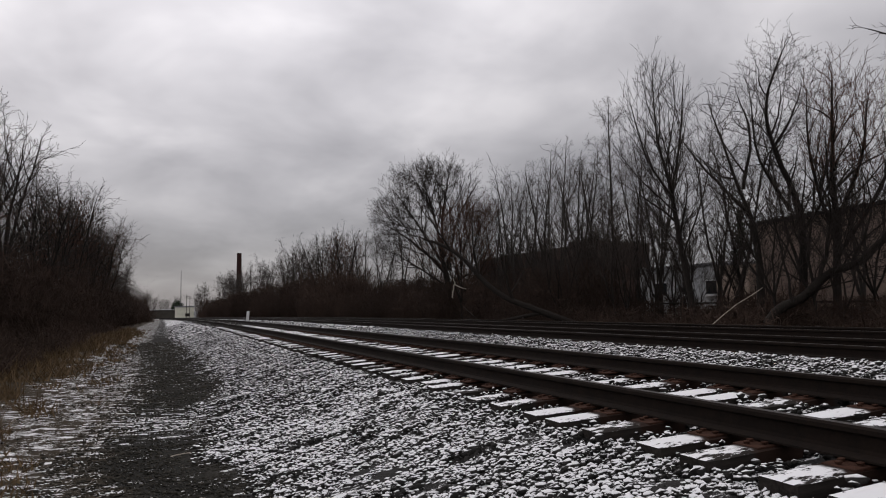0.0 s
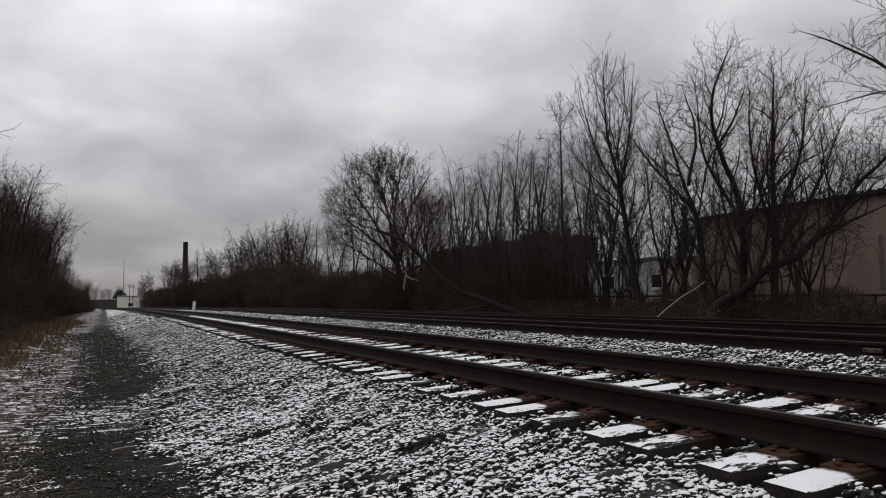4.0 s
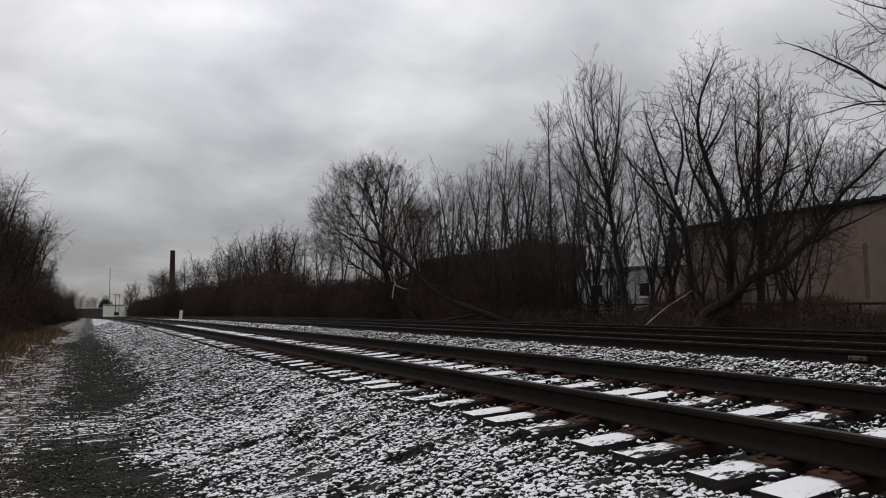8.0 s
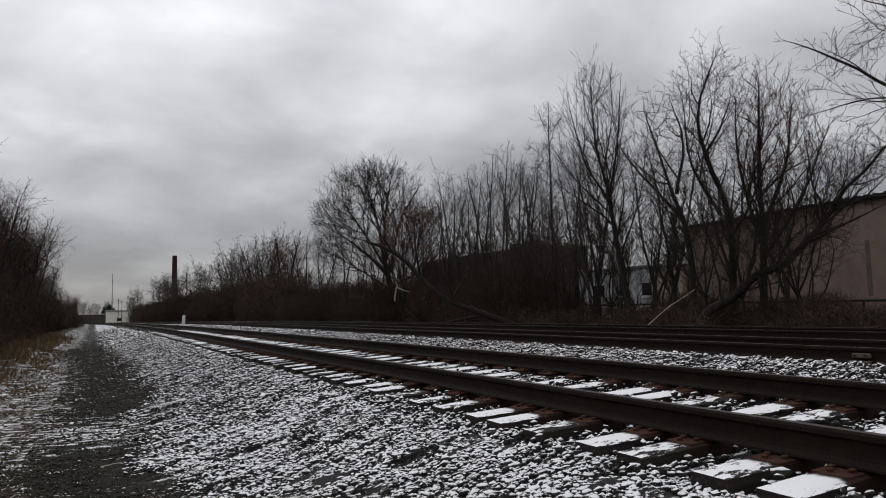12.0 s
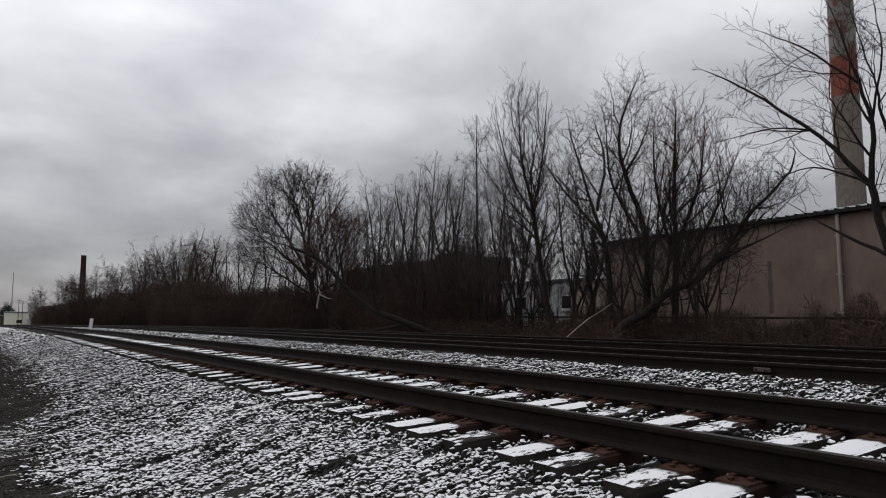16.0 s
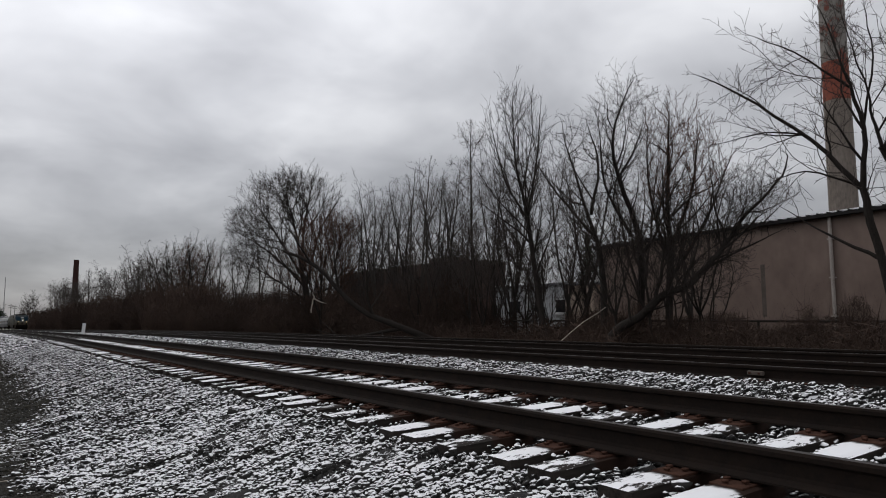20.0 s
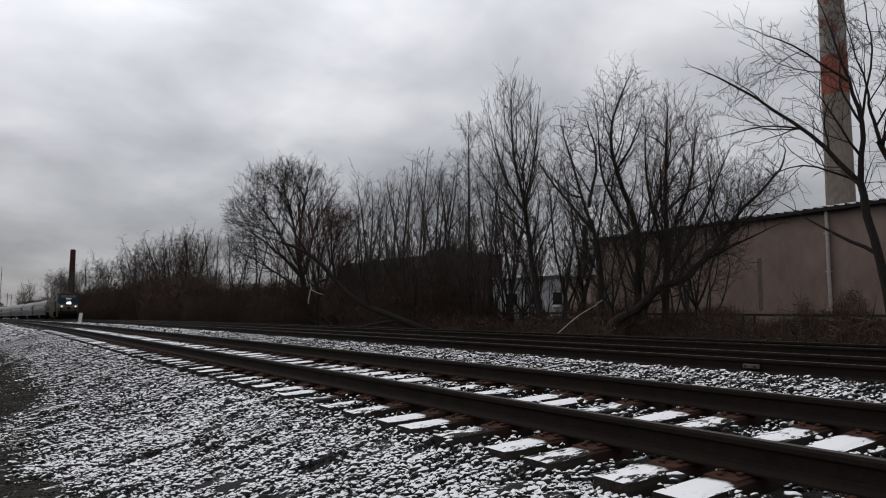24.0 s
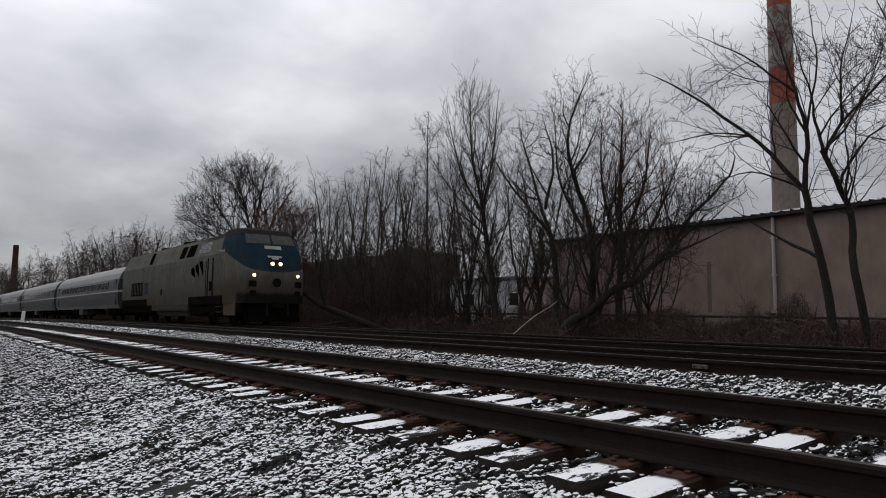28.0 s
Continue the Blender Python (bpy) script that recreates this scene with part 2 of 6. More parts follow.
MAT["tie"] = tie_material()
MAT["rail"] = two_tone("rusty_rail_steel", (0.006, 0.0045, 0.004), (0.016, 0.010, 0.007), 6, 0.9, 0.2, 0.004, metal=0.0)
MAT["rail_top"] = two_tone("worn_rail_head", (0.040, 0.033, 0.029), (0.072, 0.062, 0.055), 3, 0.5, 0.05, 0.001, stretch=(30, 0.3, 1), metal=0.9)
MAT["plate"] = two_tone("rust", (0.028, 0.013, 0.009), (0.072, 0.033, 0.021), 14, 0.9, 0.4, 0.004)
MAT["bark"] = two_tone("dark_bark", (0.012, 0.010, 0.009), (0.036, 0.030, 0.026), 5, 0.95, 0.5, 0.02, stretch=(6, 6, 1.2), vary=0.25)
MAT["bark_pale"] = two_tone("grey_bark", (0.026, 0.023, 0.021), (0.065, 0.058, 0.052), 5, 0.95, 0.5, 0.02, stretch=(6, 6, 1.2), vary=0.2)
MAT["twig"] = two_tone("twig_bark", (0.022, 0.018, 0.016), (0.055, 0.044, 0.038), 3, 0.9, 0.1, 0.005, vary=0.3)
# lighter copy for broad and far trees, with distance haze put into the colour
MAT["twig_hazed"] = two_tone("hazed_twig_bark", (0.030, 0.025, 0.022), (0.072, 0.061, 0.054), 3, 0.9, 0.1, 0.005, vary=0.3)
MAT["twig_red"] = two_tone("reddish_twig_bark", (0.040, 0.019, 0.013), (0.095, 0.048, 0.032), 3, 0.9, 0.1, 0.005, vary=0.2)
MAT["brush"] = two_tone("dead_brush_stem", (0.023, 0.0155, 0.012), (0.066, 0.044, 0.034), 1.2, 0.95, 0.1, 0.005, vary=0.3)
MAT["wood_pale"] = two_tone("bare_broken_wood", (0.28, 0.24, 0.20), (0.45, 0.40, 0.34), 8, 0.9, 0.3, 0.01)

# ---------------------------------------------------------------- ground
PROFILE = [(-400, 0.2), (-60, 0.1), (-14, -0.15), (-7.0, -0.40), (-3.0, -0.58), (-1.2, -0.64), (0.3, -0.67), (0.7, -0.63), (1.5, -0.42), (2.35, -0.17), (2.75, -0.11),
           (3.2, -0.09), (3.6, -0.06), (4.8, -0.015), (5.5, 0.0), (6.2, 0.05), (7.0, 0.12), (7.7, 0.11), (8.1, 0.06), (9.3, 0.07), (10.6, -0.03), (11.6, 0.04),
           (13.4, 0.04), (14.2, -0.10), (15.4, -0.55), (16.4, -0.50), (18.5, -0.20), (30, -0.15), (60, 0.0), (400, 0.6)]
PX, PZ = [p[0] for p in PROFILE], [p[1] for p in PROFILE]


def land(x, y):
    """Height of the ground, in place."""
    return float(np.interp(x - bend(y), PX, PZ)) + fall(y)


def toe(y):
    """How far the path and the toe of the stone bed swing to the right."""
    def smooth(a, b):
        t = min(1.0, max(0.0, (y - a) / (b - a)))
        return t * t * (3 - 2 * t)
    return 0.45 * smooth(8, 15) * (1 - smooth(20, 38))


def make_ground():
    xs = np.concatenate([np.linspace(-2600, -400, 6)[:-1], np.linspace(-400, -60, 8)[:-1], np.linspace(-60, -14, 14)[:-1], np.linspace(-14, -1.8, 50)[:-1],
                         np.arange(-1.8, 2.9, 0.06), np.arange(2.9, 8.0, 0.12), np.arange(8.0, 16.0, 0.3), np.linspace(16, 60, 40)[1:-1],
                         np.linspace(60, 400, 9)[:-1], np.linspace(400, 2600, 6)])
    ys = np.concatenate([np.linspace(-900, -30, 8)[:-1], np.linspace(-30, 0, 22)[:-1], np.arange(0, 9, 0.06), np.arange(9, 24, 0.16), np.arange(24, 80, 0.8),
                         np.linspace(80, 700, 60)[:-1], np.linspace(700, 2800, 10)])
    v, nx = [], len(xs)
    for y in ys:
        b, f = bend(min(y, 620)), fall(min(y, 900))
        for x in xs:
            z = float(np.interp(x, PX, PZ)) + f
            q = Vector((x, y, 0))
            if -14 < x < 20 and y < 80:
                rough = 0.05 if x < -1.0 else 0.012 if x < 0.6 else 0.03
                z += rough * noise.noise(q * 1.7) + 0.5 * rough * noise.noise(q * 6.0)
                if x < -2.0:
                    z += 0.10 * noise.noise(q * 0.5)
            elif abs(x) > 60:
                z += 1.2 * noise.noise(q * 0.01)
            v.append((x + b, y, z))
    fs = [(j * nx + i, j * nx + i + 1, (j + 1) * nx + i + 1, (j + 1) * nx + i) for j in range(len(ys) - 1) for i in range(nx - 1)]
    m, nt, bs = material("ground_cover", 0.95)
    co = nt.nodes.new("ShaderNodeTexCoord")
    sep = nt.nodes.new("ShaderNodeSeparateXYZ")
    nt.links.new(co.outputs["Object"], sep.inputs[0])
    edge = noise_node(nt, 0.9, 5.0, 0.65)
    wob = math_node(nt, "MULTIPLY", math_node(nt, "SUBTRACT", edge.outputs["Fac"], 0.5), 2.2)
    swing = math_node(nt, "MULTIPLY", math_node(nt, "MULTIPLY", step_node(nt, sep.outputs["Y"], 8.0, 15.0), math_node(nt, "SUBTRACT", 1.0, step_node(nt, sep.outputs["Y"], 20.0, 38.0))), 0.45)
    X = math_node(nt, "SUBTRACT", math_node(nt, "ADD", sep.outputs["X"], wob), swing)
    fine = noise_node(nt, 60, 4, 0.7)
    mid = noise_node(nt, 7, 5, 0.65)
    streak = noise_node(nt, 4.4, 6, 0.68, stretch=(0.5, 2.3, 1))
    grit = nt.nodes.new("ShaderNodeTexVoronoi")
    grit.inputs["Scale"].default_value = 55
    nt.links.new(co.outputs["Object"], grit.inputs["Vector"])
    gravel = mixed(nt, 0.6, ramp_node(nt, mid.outputs["Fac"], [(0.3, (0.010, 0.009, 0.007)), (0.7, (0.030, 0.028, 0.021))]),
                   ramp_node(nt, grit.outputs["Distance"], [(0.0, (0.034, 0.032, 0.026)), (0.6, (0.007, 0.0065, 0.006))]))
    litter = mixed(nt, 0.5, ramp_node(nt, mid.outputs["Fac"], [(0.3, (0.018, 0.013, 0.009)), (0.7, (0.06, 0.044, 0.029))]),
                   ramp_node(nt, fine.outputs["Fac"], [(0.3, (0.015, 0.012, 0.008)), (0.7, (0.09, 0.07, 0.042))]))
    rock = ramp_node(nt, fine.outputs["Fac"], [(0.3, (0.012, 0.011, 0.011)), (0.7, (0.05, 0.048, 0.046))])
    is_path = math_node(nt, "MULTIPLY", step_node(nt, X, -0.75, -0.45), math_node(nt, "SUBTRACT", 1.0, step_node(nt, X, 0.4, 0.75)))
    is_verge = math_node(nt, "MULTIPLY", step_node(nt, X, -3.4, -2.3), math_node(nt, "SUBTRACT", 1.0, step_node(nt, X, -0.75, -0.45)))
    is_rock = math_node(nt, "MULTIPLY", step_node(nt, X, 0.4, 0.75), math_node(nt, "SUBTRACT", 1.0, step_node(nt, X, 14.2, 15.2)))
    base = mixed(nt, is_rock, mixed(nt, is_path, litter, gravel), rock)
    drift = math_node(nt, "MULTIPLY", step_node(nt, sep.outputs["Y"], 8.0, 9.6), math_node(nt, "SUBTRACT", 1.0, step_node(nt, sep.outputs["Y"], 10.5, 13.5)))
    # snow: thin streaks on the path, a drift across it, more on the verge, most on the stone bed, little under the trees
    amount = math_node(nt, "ADD", math_node(nt, "MULTIPLY", is_rock, math_node(nt, "SUBTRACT", math_node(nt, "MULTIPLY", step_node(nt, sep.outputs["Y"], 7.0, 30.0), 0.09), 0.005)), math_node(nt, "SUBTRACT", math_node(nt, "MULTIPLY", is_verge, 0.032), math_node(nt, "MULTIPLY", is_path, math_node(nt, "SUBTRACT", math_node(nt, "SUBTRACT", 0.115, math_node(nt, "MULTIPLY", step_node(nt, sep.outputs["Y"], 34.0, 60.0), 0.08)), math_node(nt, "MULTIPLY", drift, 0.15)))))
    wood = math_node(nt, "ADD", math_node(nt, "MULTIPLY", step_node(nt, X, 14.4, 16.0), -0.12),
                     math_node(nt, "MULTIPLY", math_node(nt, "SUBTRACT", 1.0, step_node(nt, X, -3.6, -2.2)), -0.14))
    amount = math_node(nt, "ADD", amount, wood)
    # snow colour added along the tie ends, for far tie tops that merge
    tie_end_line = math_node(nt, "MULTIPLY", math_node(nt, "MULTIPLY", step_node(nt, sep.outputs["X"], 2.58, 2.68), math_node(nt, "SUBTRACT", 1.0, step_node(nt, sep.outputs["X"], 2.80, 2.90))), step_node(nt, sep.outputs["Y"], 13.0, 24.0))
    amount = math_node(nt, "ADD", amount, math_node(nt, "MULTIPLY", tie_end_line, 0.14))
    v0 = math_node(nt, "ADD", streak.outputs["Fac"], amount)
    v0 = math_node(nt, "ADD", v0, math_node(nt, "MULTIPLY", math_node(nt, "SUBTRACT", fine.outputs["Fac"], 0.5), 0.30))
    v0 = math_node(nt, "ADD", v0, math_node(nt, "MULTIPLY", is_verge, math_node(nt, "MULTIPLY", math_node(nt, "ADD", math_node(nt, "SUBTRACT", mid.outputs["Fac"], 0.5), math_node(nt, "MULTIPLY", math_node(nt, "SUBTRACT", grit.outputs["Distance"], 0.35), -0.35)), 0.6)))
    v0 = math_node(nt, "ADD", v0, math_node(nt, "MULTIPLY", step_node(nt, sep.outputs["X"], 5.2, 5.6), math_node(nt, "MULTIPLY", math_node(nt, "SUBTRACT", 1.0, step_node(nt, sep.outputs["X"], 7.4, 7.8)), math_node(nt, "SUBTRACT", 0.06, math_node(nt, "MULTIPLY", step_node(nt, sep.outputs["Y"], 18.0, 34.0), 0.12)))))
    snow = step_node(nt, v0, 0.54, 0.585)
    nt.links.new(mixed(nt, snow, base, SNOW), bs.inputs["Base Color"])
    bump(nt, bs, math_node(nt, "ADD", fine.outputs["Fac"], grit.outputs["Distance"]), 0.8, 0.012)
    tagged(part("ground", mesh("ground", v, fs, smooth=True), m), "gravel path, snow-dusted verge, stone bed and leaf litter", "ground", kind="structure")


make_ground()

# ---------------------------------------------------------------- railway
RAIL_SECTION = [(-0.070, 0.0), (-0.070, 0.012), (-0.016, 0.030), (-0.009, 0.050), (-0.009, 0.118), (-0.034, 0.134), (-0.036, 0.158), (-0.026, 0.172),
                (0.026, 0.172), (0.036, 0.158), (0.034, 0.134), (0.009, 0.118), (0.009, 0.050), (0.016, 0.030), (0.070, 0.012), (0.070, 0.0)]


def rail_mesh(x0, z0):
    ys = list(np.linspace(-40, 90, 27)) + list(np.linspace(100, 640, 55))
    n = len(RAIL_SECTION)
    v, fs, mats = [], [], []
    for y in ys:
        b, f = bend(y), fall(y)
        v += [(x0 + b + sx, y, z0 + HEAD - 0.172 + sz + f) for sx, sz in RAIL_SECTION]
    for j in range(len(ys) - 1):
        for i in range(n):
            k = (i + 1) % n
            fs.append((j * n + i, j * n + k, (j + 1) * n + k, (j + 1) * n + i))
            mats.append(1 if i == 7 else 0)
    return mesh("rail", v, fs, mats=mats)


TIE_STEP = 0.51
rng = random.Random(4)


def tie_mesh():
    """A tie 2.6 m long with worn edges, split ends and an uneven top."""
    nx, ny = 16, 4
    v, fs = [], []
    for i in range(nx + 1):
        for j in range(ny + 1):
            x, y = -1.3 + 2.6 * i / nx, -0.115 + 0.23 * j / ny
            rim = min(i, nx - i, j, ny - j) == 0
            z = -0.012 if rim else 0.004 * noise.noise(Vector((x * 6, y * 30, 1)))
            y *= 1 + 0.03 * noise.noise(Vector((x * 3, 2, 0)))
            v.append((x, y, z))
    top = (nx + 1) * (ny + 1)
    for i in range(nx):
        for j in range(ny):
            a = i * (ny + 1) + j
            fs.append((a, a + ny + 1, a + ny + 2, a + 1))
    ring = [i * (ny + 1) for i in range(nx + 1)] + [nx * (ny + 1) + j for j in range(1, ny + 1)] + [i * (ny + 1) + ny for i in range(nx - 1, -1, -1)] + [j for j in range(ny - 1, 0, -1)]
    for r in ring:
        v.append((v[r][0] * 1.003, v[r][1] * 1.02, -0.18))
    m = len(ring)
    for k in range(m):
        l = (k + 1) % m
        fs.append((ring[k], top + k, top + l, ring[l]))
    return mesh("tie", v, fs)


def plate_mesh():
    """Flat tie plate with its spikes."""
    bm = box(-0.19, -0.095, 0.0, 0.19, 0.095, 0.016, 0.003)
    for sx, sy in ((-0.095, 0.05), (-0.095, -0.055), (0.095, 0.05), (0.095, -0.05), (-0.155, 0.02), (0.155, -0.03)):
        box(sx - 0.012, sy - 0.012, 0.014, sx + 0.012, sy + 0.012, 0.026, 0.002, bm)
        box(sx - 0.017, sy - 0.015, 0.024, sx + 0.017, sy + 0.015, 0.034, 0.003, bm)
    return bm


TIE_PHASE = 0.0
TIE_SHIFT = {4: 0.10, 5: -0.05, 6: 0.035, 7: -0.09, 8: -0.03, 9: -0.06, 10: -0.22, 11: -0.12}      # ties out of step


def make_track(which, label, single_from, single_to, plates_to):
    cx, cz, cant = TRACKS[which]
    t = thing("railway_track", label, "railway track", group="railway tracks")
    for s in (-1, 1):
        part("rail", rail_mesh(cx + s * GAUGE / 2, cz + s * cant * GAUGE / 2), [MAT["rail"], MAT["rail_top"]], t, "rusty steel rail with a worn bright head")
    tie = tie_mesh()
    tie.materials.append(MAT["tie"])
    bm = plate_mesh()
    plate = bpy.data.meshes.new("tie_plate")
    bm.to_mesh(plate)
    bm.free()
    plate.materials.append(MAT["plate"])
    base = [(x, y, z) for z in (-0.15, 0.0) for y in (-0.115, 0.115) for x in (-1.3, 1.3)]
    polys = [(4, 5, 7, 6), (0, 1, 5, 4), (2, 6, 7, 3), (0, 4, 6, 2), (1, 3, 7, 5)]
    rest_v, rest_f = [], []
    k0, k1 = int(-8 / TIE_STEP), int(240 / TIE_STEP)
    for k in range(k0, k1):
        y = k * TIE_STEP + TIE_PHASE + (TIE_SHIFT[k] if k in TIE_SHIFT and which == "near" else rng.uniform(-0.06, 0.06))
        dx, rot, dz = rng.uniform(-0.05, 0.05), rng.uniform(-1.6, 1.6), rng.uniform(-0.012, 0.008)
        if which == "near" and k in TIE_SHIFT:
            dx, rot, dz = -0.06 + 0.4 * dx, 0.5 * rot, 0.014
        m = pose(cx + bend(y) + dx, y, cz + fall(y) + dz, 0, -math.degrees(cant), rot)
        if single_from <= y <= single_to:
            o = new("tie", tie)
            o.parent, o.matrix_basis = t, m
            if y <= plates_to:
                for s in (-1, 1):
                    p = new("tie_plate", plate)
                    p.parent, p.matrix_basis = t, pose(cx + s * GAUGE / 2 + bend(y), y, cz + s * cant * GAUGE / 2 + fall(y) + 0.004, 0, -math.degrees(cant))
        else:
            n0 = len(rest_v)
            rest_v += [tuple(m @ Vector(c)) for c in base]
            rest_f += [tuple(n0 + i for i in p) for p in polys]
    tagged(part("tie_row", mesh("tie_row", rest_v, rest_f), MAT["tie"], t, "snow-topped ties far down the line"), kind="stuff")
    return t


make_track("near", "rusty main-line track with snow-capped wooden ties", -1, 42, 26)
make_track("middle", "rusty track beside the near one, bedded in snowy stone", 0, 20, 14)
make_track("far", "rusty track along the edge of the trees", 0, 14, 0)


# ---------------------------------------------------------------- stones


def stone_shapes(n, level, seed):
    r = np.random.RandomState(seed)
    out = []
    for i in range(n):
        bm = bmesh.new()
        bmesh.ops.create_icosphere(bm, subdivisions=level, radius=1.0)
        p = np.array([w.co[:] for w in bm.verts])
        f = np.array([[w.index for w in q.verts] for q in bm.faces])
        bm.free()
        for _ in range(9):                         # broken faces
            d = r.normal(size=3)
            d /= np.linalg.norm(d)
            h = p @ d
            cut = r.uniform(0.35, 0.75)
            p = p - np.outer(np.maximum(0, h - cut), d) * 0.9
        p *= r.uniform(0.85, 1.15, p.shape) if level == 1 else r.uniform(0.95, 1.05, p.shape)
        p *= r.uniform([0.8, 0.65, 0.5], [1.25, 1.0, 0.8])
        out.append((p, f))
    return out


def scatter(count, x0, x1, y0, y1, size, level, seed, skip=None, sink=0.35, power=1.0):
    """Stones thrown over a strip of ground: vertices and triangles. power crowds them towards y0."""
    r = np.random.RandomState(seed)
    shapes = stone_shapes(10, level, seed + 1)
    V, F, n0 = [], [], 0
    for i in range(count):
        x, y = r.uniform(x0, x1), y0 + (y1 - y0) * r.uniform() ** power
        if skip and skip(x, y):
            continue
        if x - toe(y) < 1.0 and r.uniform() > (x - toe(y) - 0.38 - 0.5 * noise.noise(Vector((x, y * 0.6, 5)))) / 0.5 - 0.004 * (y - 12):
            continue
        p, f = shapes[r.randint(10)]
        a, b = r.uniform(0, 6.28), r.normal() * 0.9
        ca, sa, cb, sb = math.cos(a), math.sin(a), math.cos(b), math.sin(b)
        R = np.array([[ca, -sa * cb, sa * sb], [sa, ca * cb, -ca * sb], [0, sb, cb]])
        s = size * r.lognormal(0, 0.28)
        z = land(x, y) + s * r.uniform(0.0, 1.0) * sink + 0.034 * noise.noise(Vector((x * 1.7, y * 6.5, 2)))
        V.append((p * s) @ R.T + (x, y, z))
        F.append(f + n0)
        n0 += len(p)
    return np.concatenate(V), np.concatenate(F)


def on_tie(x, y):
    if not TRACKS["near"][0] - 1.33 < x < TRACKS["near"][0] + 1.33:
        return False
    k = round((y - TIE_PHASE) / TIE_STEP)
    near_tie = any(abs(y - TIE_PHASE - TIE_STEP * j - TIE_SHIFT.get(j, 0.0)) < 0.125 for j in (k - 1, k, k + 1))
    on_rail = min(abs(x - TRACKS["near"][0] - s * GAUGE / 2) for s in (-1, 1)) < 0.10
    return near_tie or on_rail


def make_stones():
    sets = [scatter(30000, 0.40, 2.85, 2.2, 8.0, 0.024, 1, 11, power=1.15),
            scatter(30000, 0.30, 2.75, 7.0, 40.0, 0.031, 1, 12, power=1.6),
            scatter(2600, 2.6, 2.98, 1.2, 8.0, 0.026, 1, 13, skip=on_tie, sink=1.3),
            scatter(13000, 2.98, 5.7, 1.2, 9.0, 0.026, 1, 18, skip=on_tie, sink=2.2),
            scatter(8000, 2.9, 5.7, 8.0, 20.0, 0.032, 1, 15, skip=on_tie, sink=0.9),
            scatter(9000, 0.3, 2.75, 38.0, 90.0, 0.07, 1, 16, power=1.3),
            scatter(24000, 5.4, 7.75, 0.6, 26.0, 0.029, 1, 14, power=1.25, sink=0.7),
            scatter(9000, 5.4, 7.75, 25.0, 75.0, 0.055, 1, 17, power=1.3)]
    V, F, n0 = [], [], 0
    for v, f in sets:
        V.append(v)
        F.append(f + n0)
        n0 += len(v)
    tagged(part("ballast_stones", tri_mesh("ballast_stones", np.concatenate(V), np.concatenate(F)), MAT["stone"]),
           "crushed grey track stones capped with snow", "stones", kind="stuff")


def make_gravel():
    """Small loose stones on the path."""
    r = np.random.RandomState(31)
    shapes = stone_shapes(6, 1, 32)
    V, F, n0 = [], [], 0
    for i in range(38000):
        x, y = r.uniform(-2.1 if i % 3 == 0 else -1.0, 0.9), 4.0 + 34.0 * r.uniform() ** 2.0
        x += toe(y)
        if 8.6 < y < 12.2 and r.uniform() < 0.5:              # buried by the drift
            continue
        p, f = shapes[r.randint(6)]
        V.append(p * (0.0085 + 0.0005 * y) * r.lognormal(0, 0.45) + (x, y, land(x, y) + 0.006))
        F.append(f + n0)
        n0 += len(p)
    tagged(part("path_gravel", tri_mesh("path_gravel", np.concatenate(V), np.concatenate(F)), MAT["gravel"]), "fine dark gravel loose on the path", "gravel", kind="stuff")


MAT["gravel"] = snowy("path_gravel_stone", (0.010, 0.009, 0.007), (0.060, 0.054, 0.042), 40, 2.6, 0.60, 0.66, island=True, flat=(0.5, 0.8), wind=0.3, drift=(0.5, 1.8, 1.0))
make_stones()
make_gravel()

# ---------------------------------------------------------------- buildings
MAT["siding"] = two_tone("tan_painted_siding", (0.165, 0.120, 0.100), (0.215, 0.161, 0.137), 0.5, 0.75, 0.04, 0.004, stretch=(0.5, 0.5, 0.35), fine=4.0)
MAT["roof"] = two_tone("dark_roof_edge", (0.012, 0.011, 0.011), (0.028, 0.026, 0.026), 4, 0.9, 0.2, 0.01)
MAT["pipe"] = two_tone("painted_downpipe", (0.30, 0.26, 0.23), (0.40, 0.36, 0.33), 3, 0.6, 0.1, 0.01)
MAT["white_wall"] = two_tone("grey_white_block_wall", (0.34, 0.35, 0.36), (0.50, 0.51, 0.53), 1.2, 0.85, 0.2, 0.01)
MAT["tan_wall"] = two_tone("pale_tan_block_wall", (0.42, 0.32, 0.26), (0.55, 0.44, 0.37), 1.2, 0.85, 0.2, 0.01)
MAT["brick"] = two_tone("dark_brown_brick", (0.052, 0.035, 0.030), (0.090, 0.060, 0.050), 2.0, 0.9, 0.3, 0.01, vary=0.15)
MAT["brick_red"] = two_tone("dark_red_chimney_brick", (0.030, 0.014, 0.012), (0.055, 0.027, 0.023), 1.0, 0.9, 0.2, 0.02)
MAT["concrete"] = two_tone("grey_stack_concrete", (0.125, 0.104, 0.088), (0.215, 0.184, 0.158), 0.8, 0.9, 0.2, 0.02, stretch=(1, 1, 0.3))
MAT["red_paint"] = two_tone("worn_red_paint", (0.19, 0.050, 0.034), (0.25, 0.088, 0.060), 0.8, 0.85, 0.15, 0.01)


def patchy_paint():
    """Red paint flaked off the concrete in patches."""
    m, nt, bs = material("flaked_red_paint", 0.9)
    n = noise_node(nt, 1.6, 6, 0.7, stretch=(1, 1, 0.6))
    c = ramp_node(nt, n.outputs["Fac"], [(0.40, (0.17, 0.06, 0.045)), (0.46, (0.16, 0.145, 0.13)), (0.62, (0.24, 0.225, 0.205))])
    nt.links.new(c, bs.inputs["Base Color"])
    bump(nt, bs, n.outputs["Fac"], 0.2, 0.02)
    return m


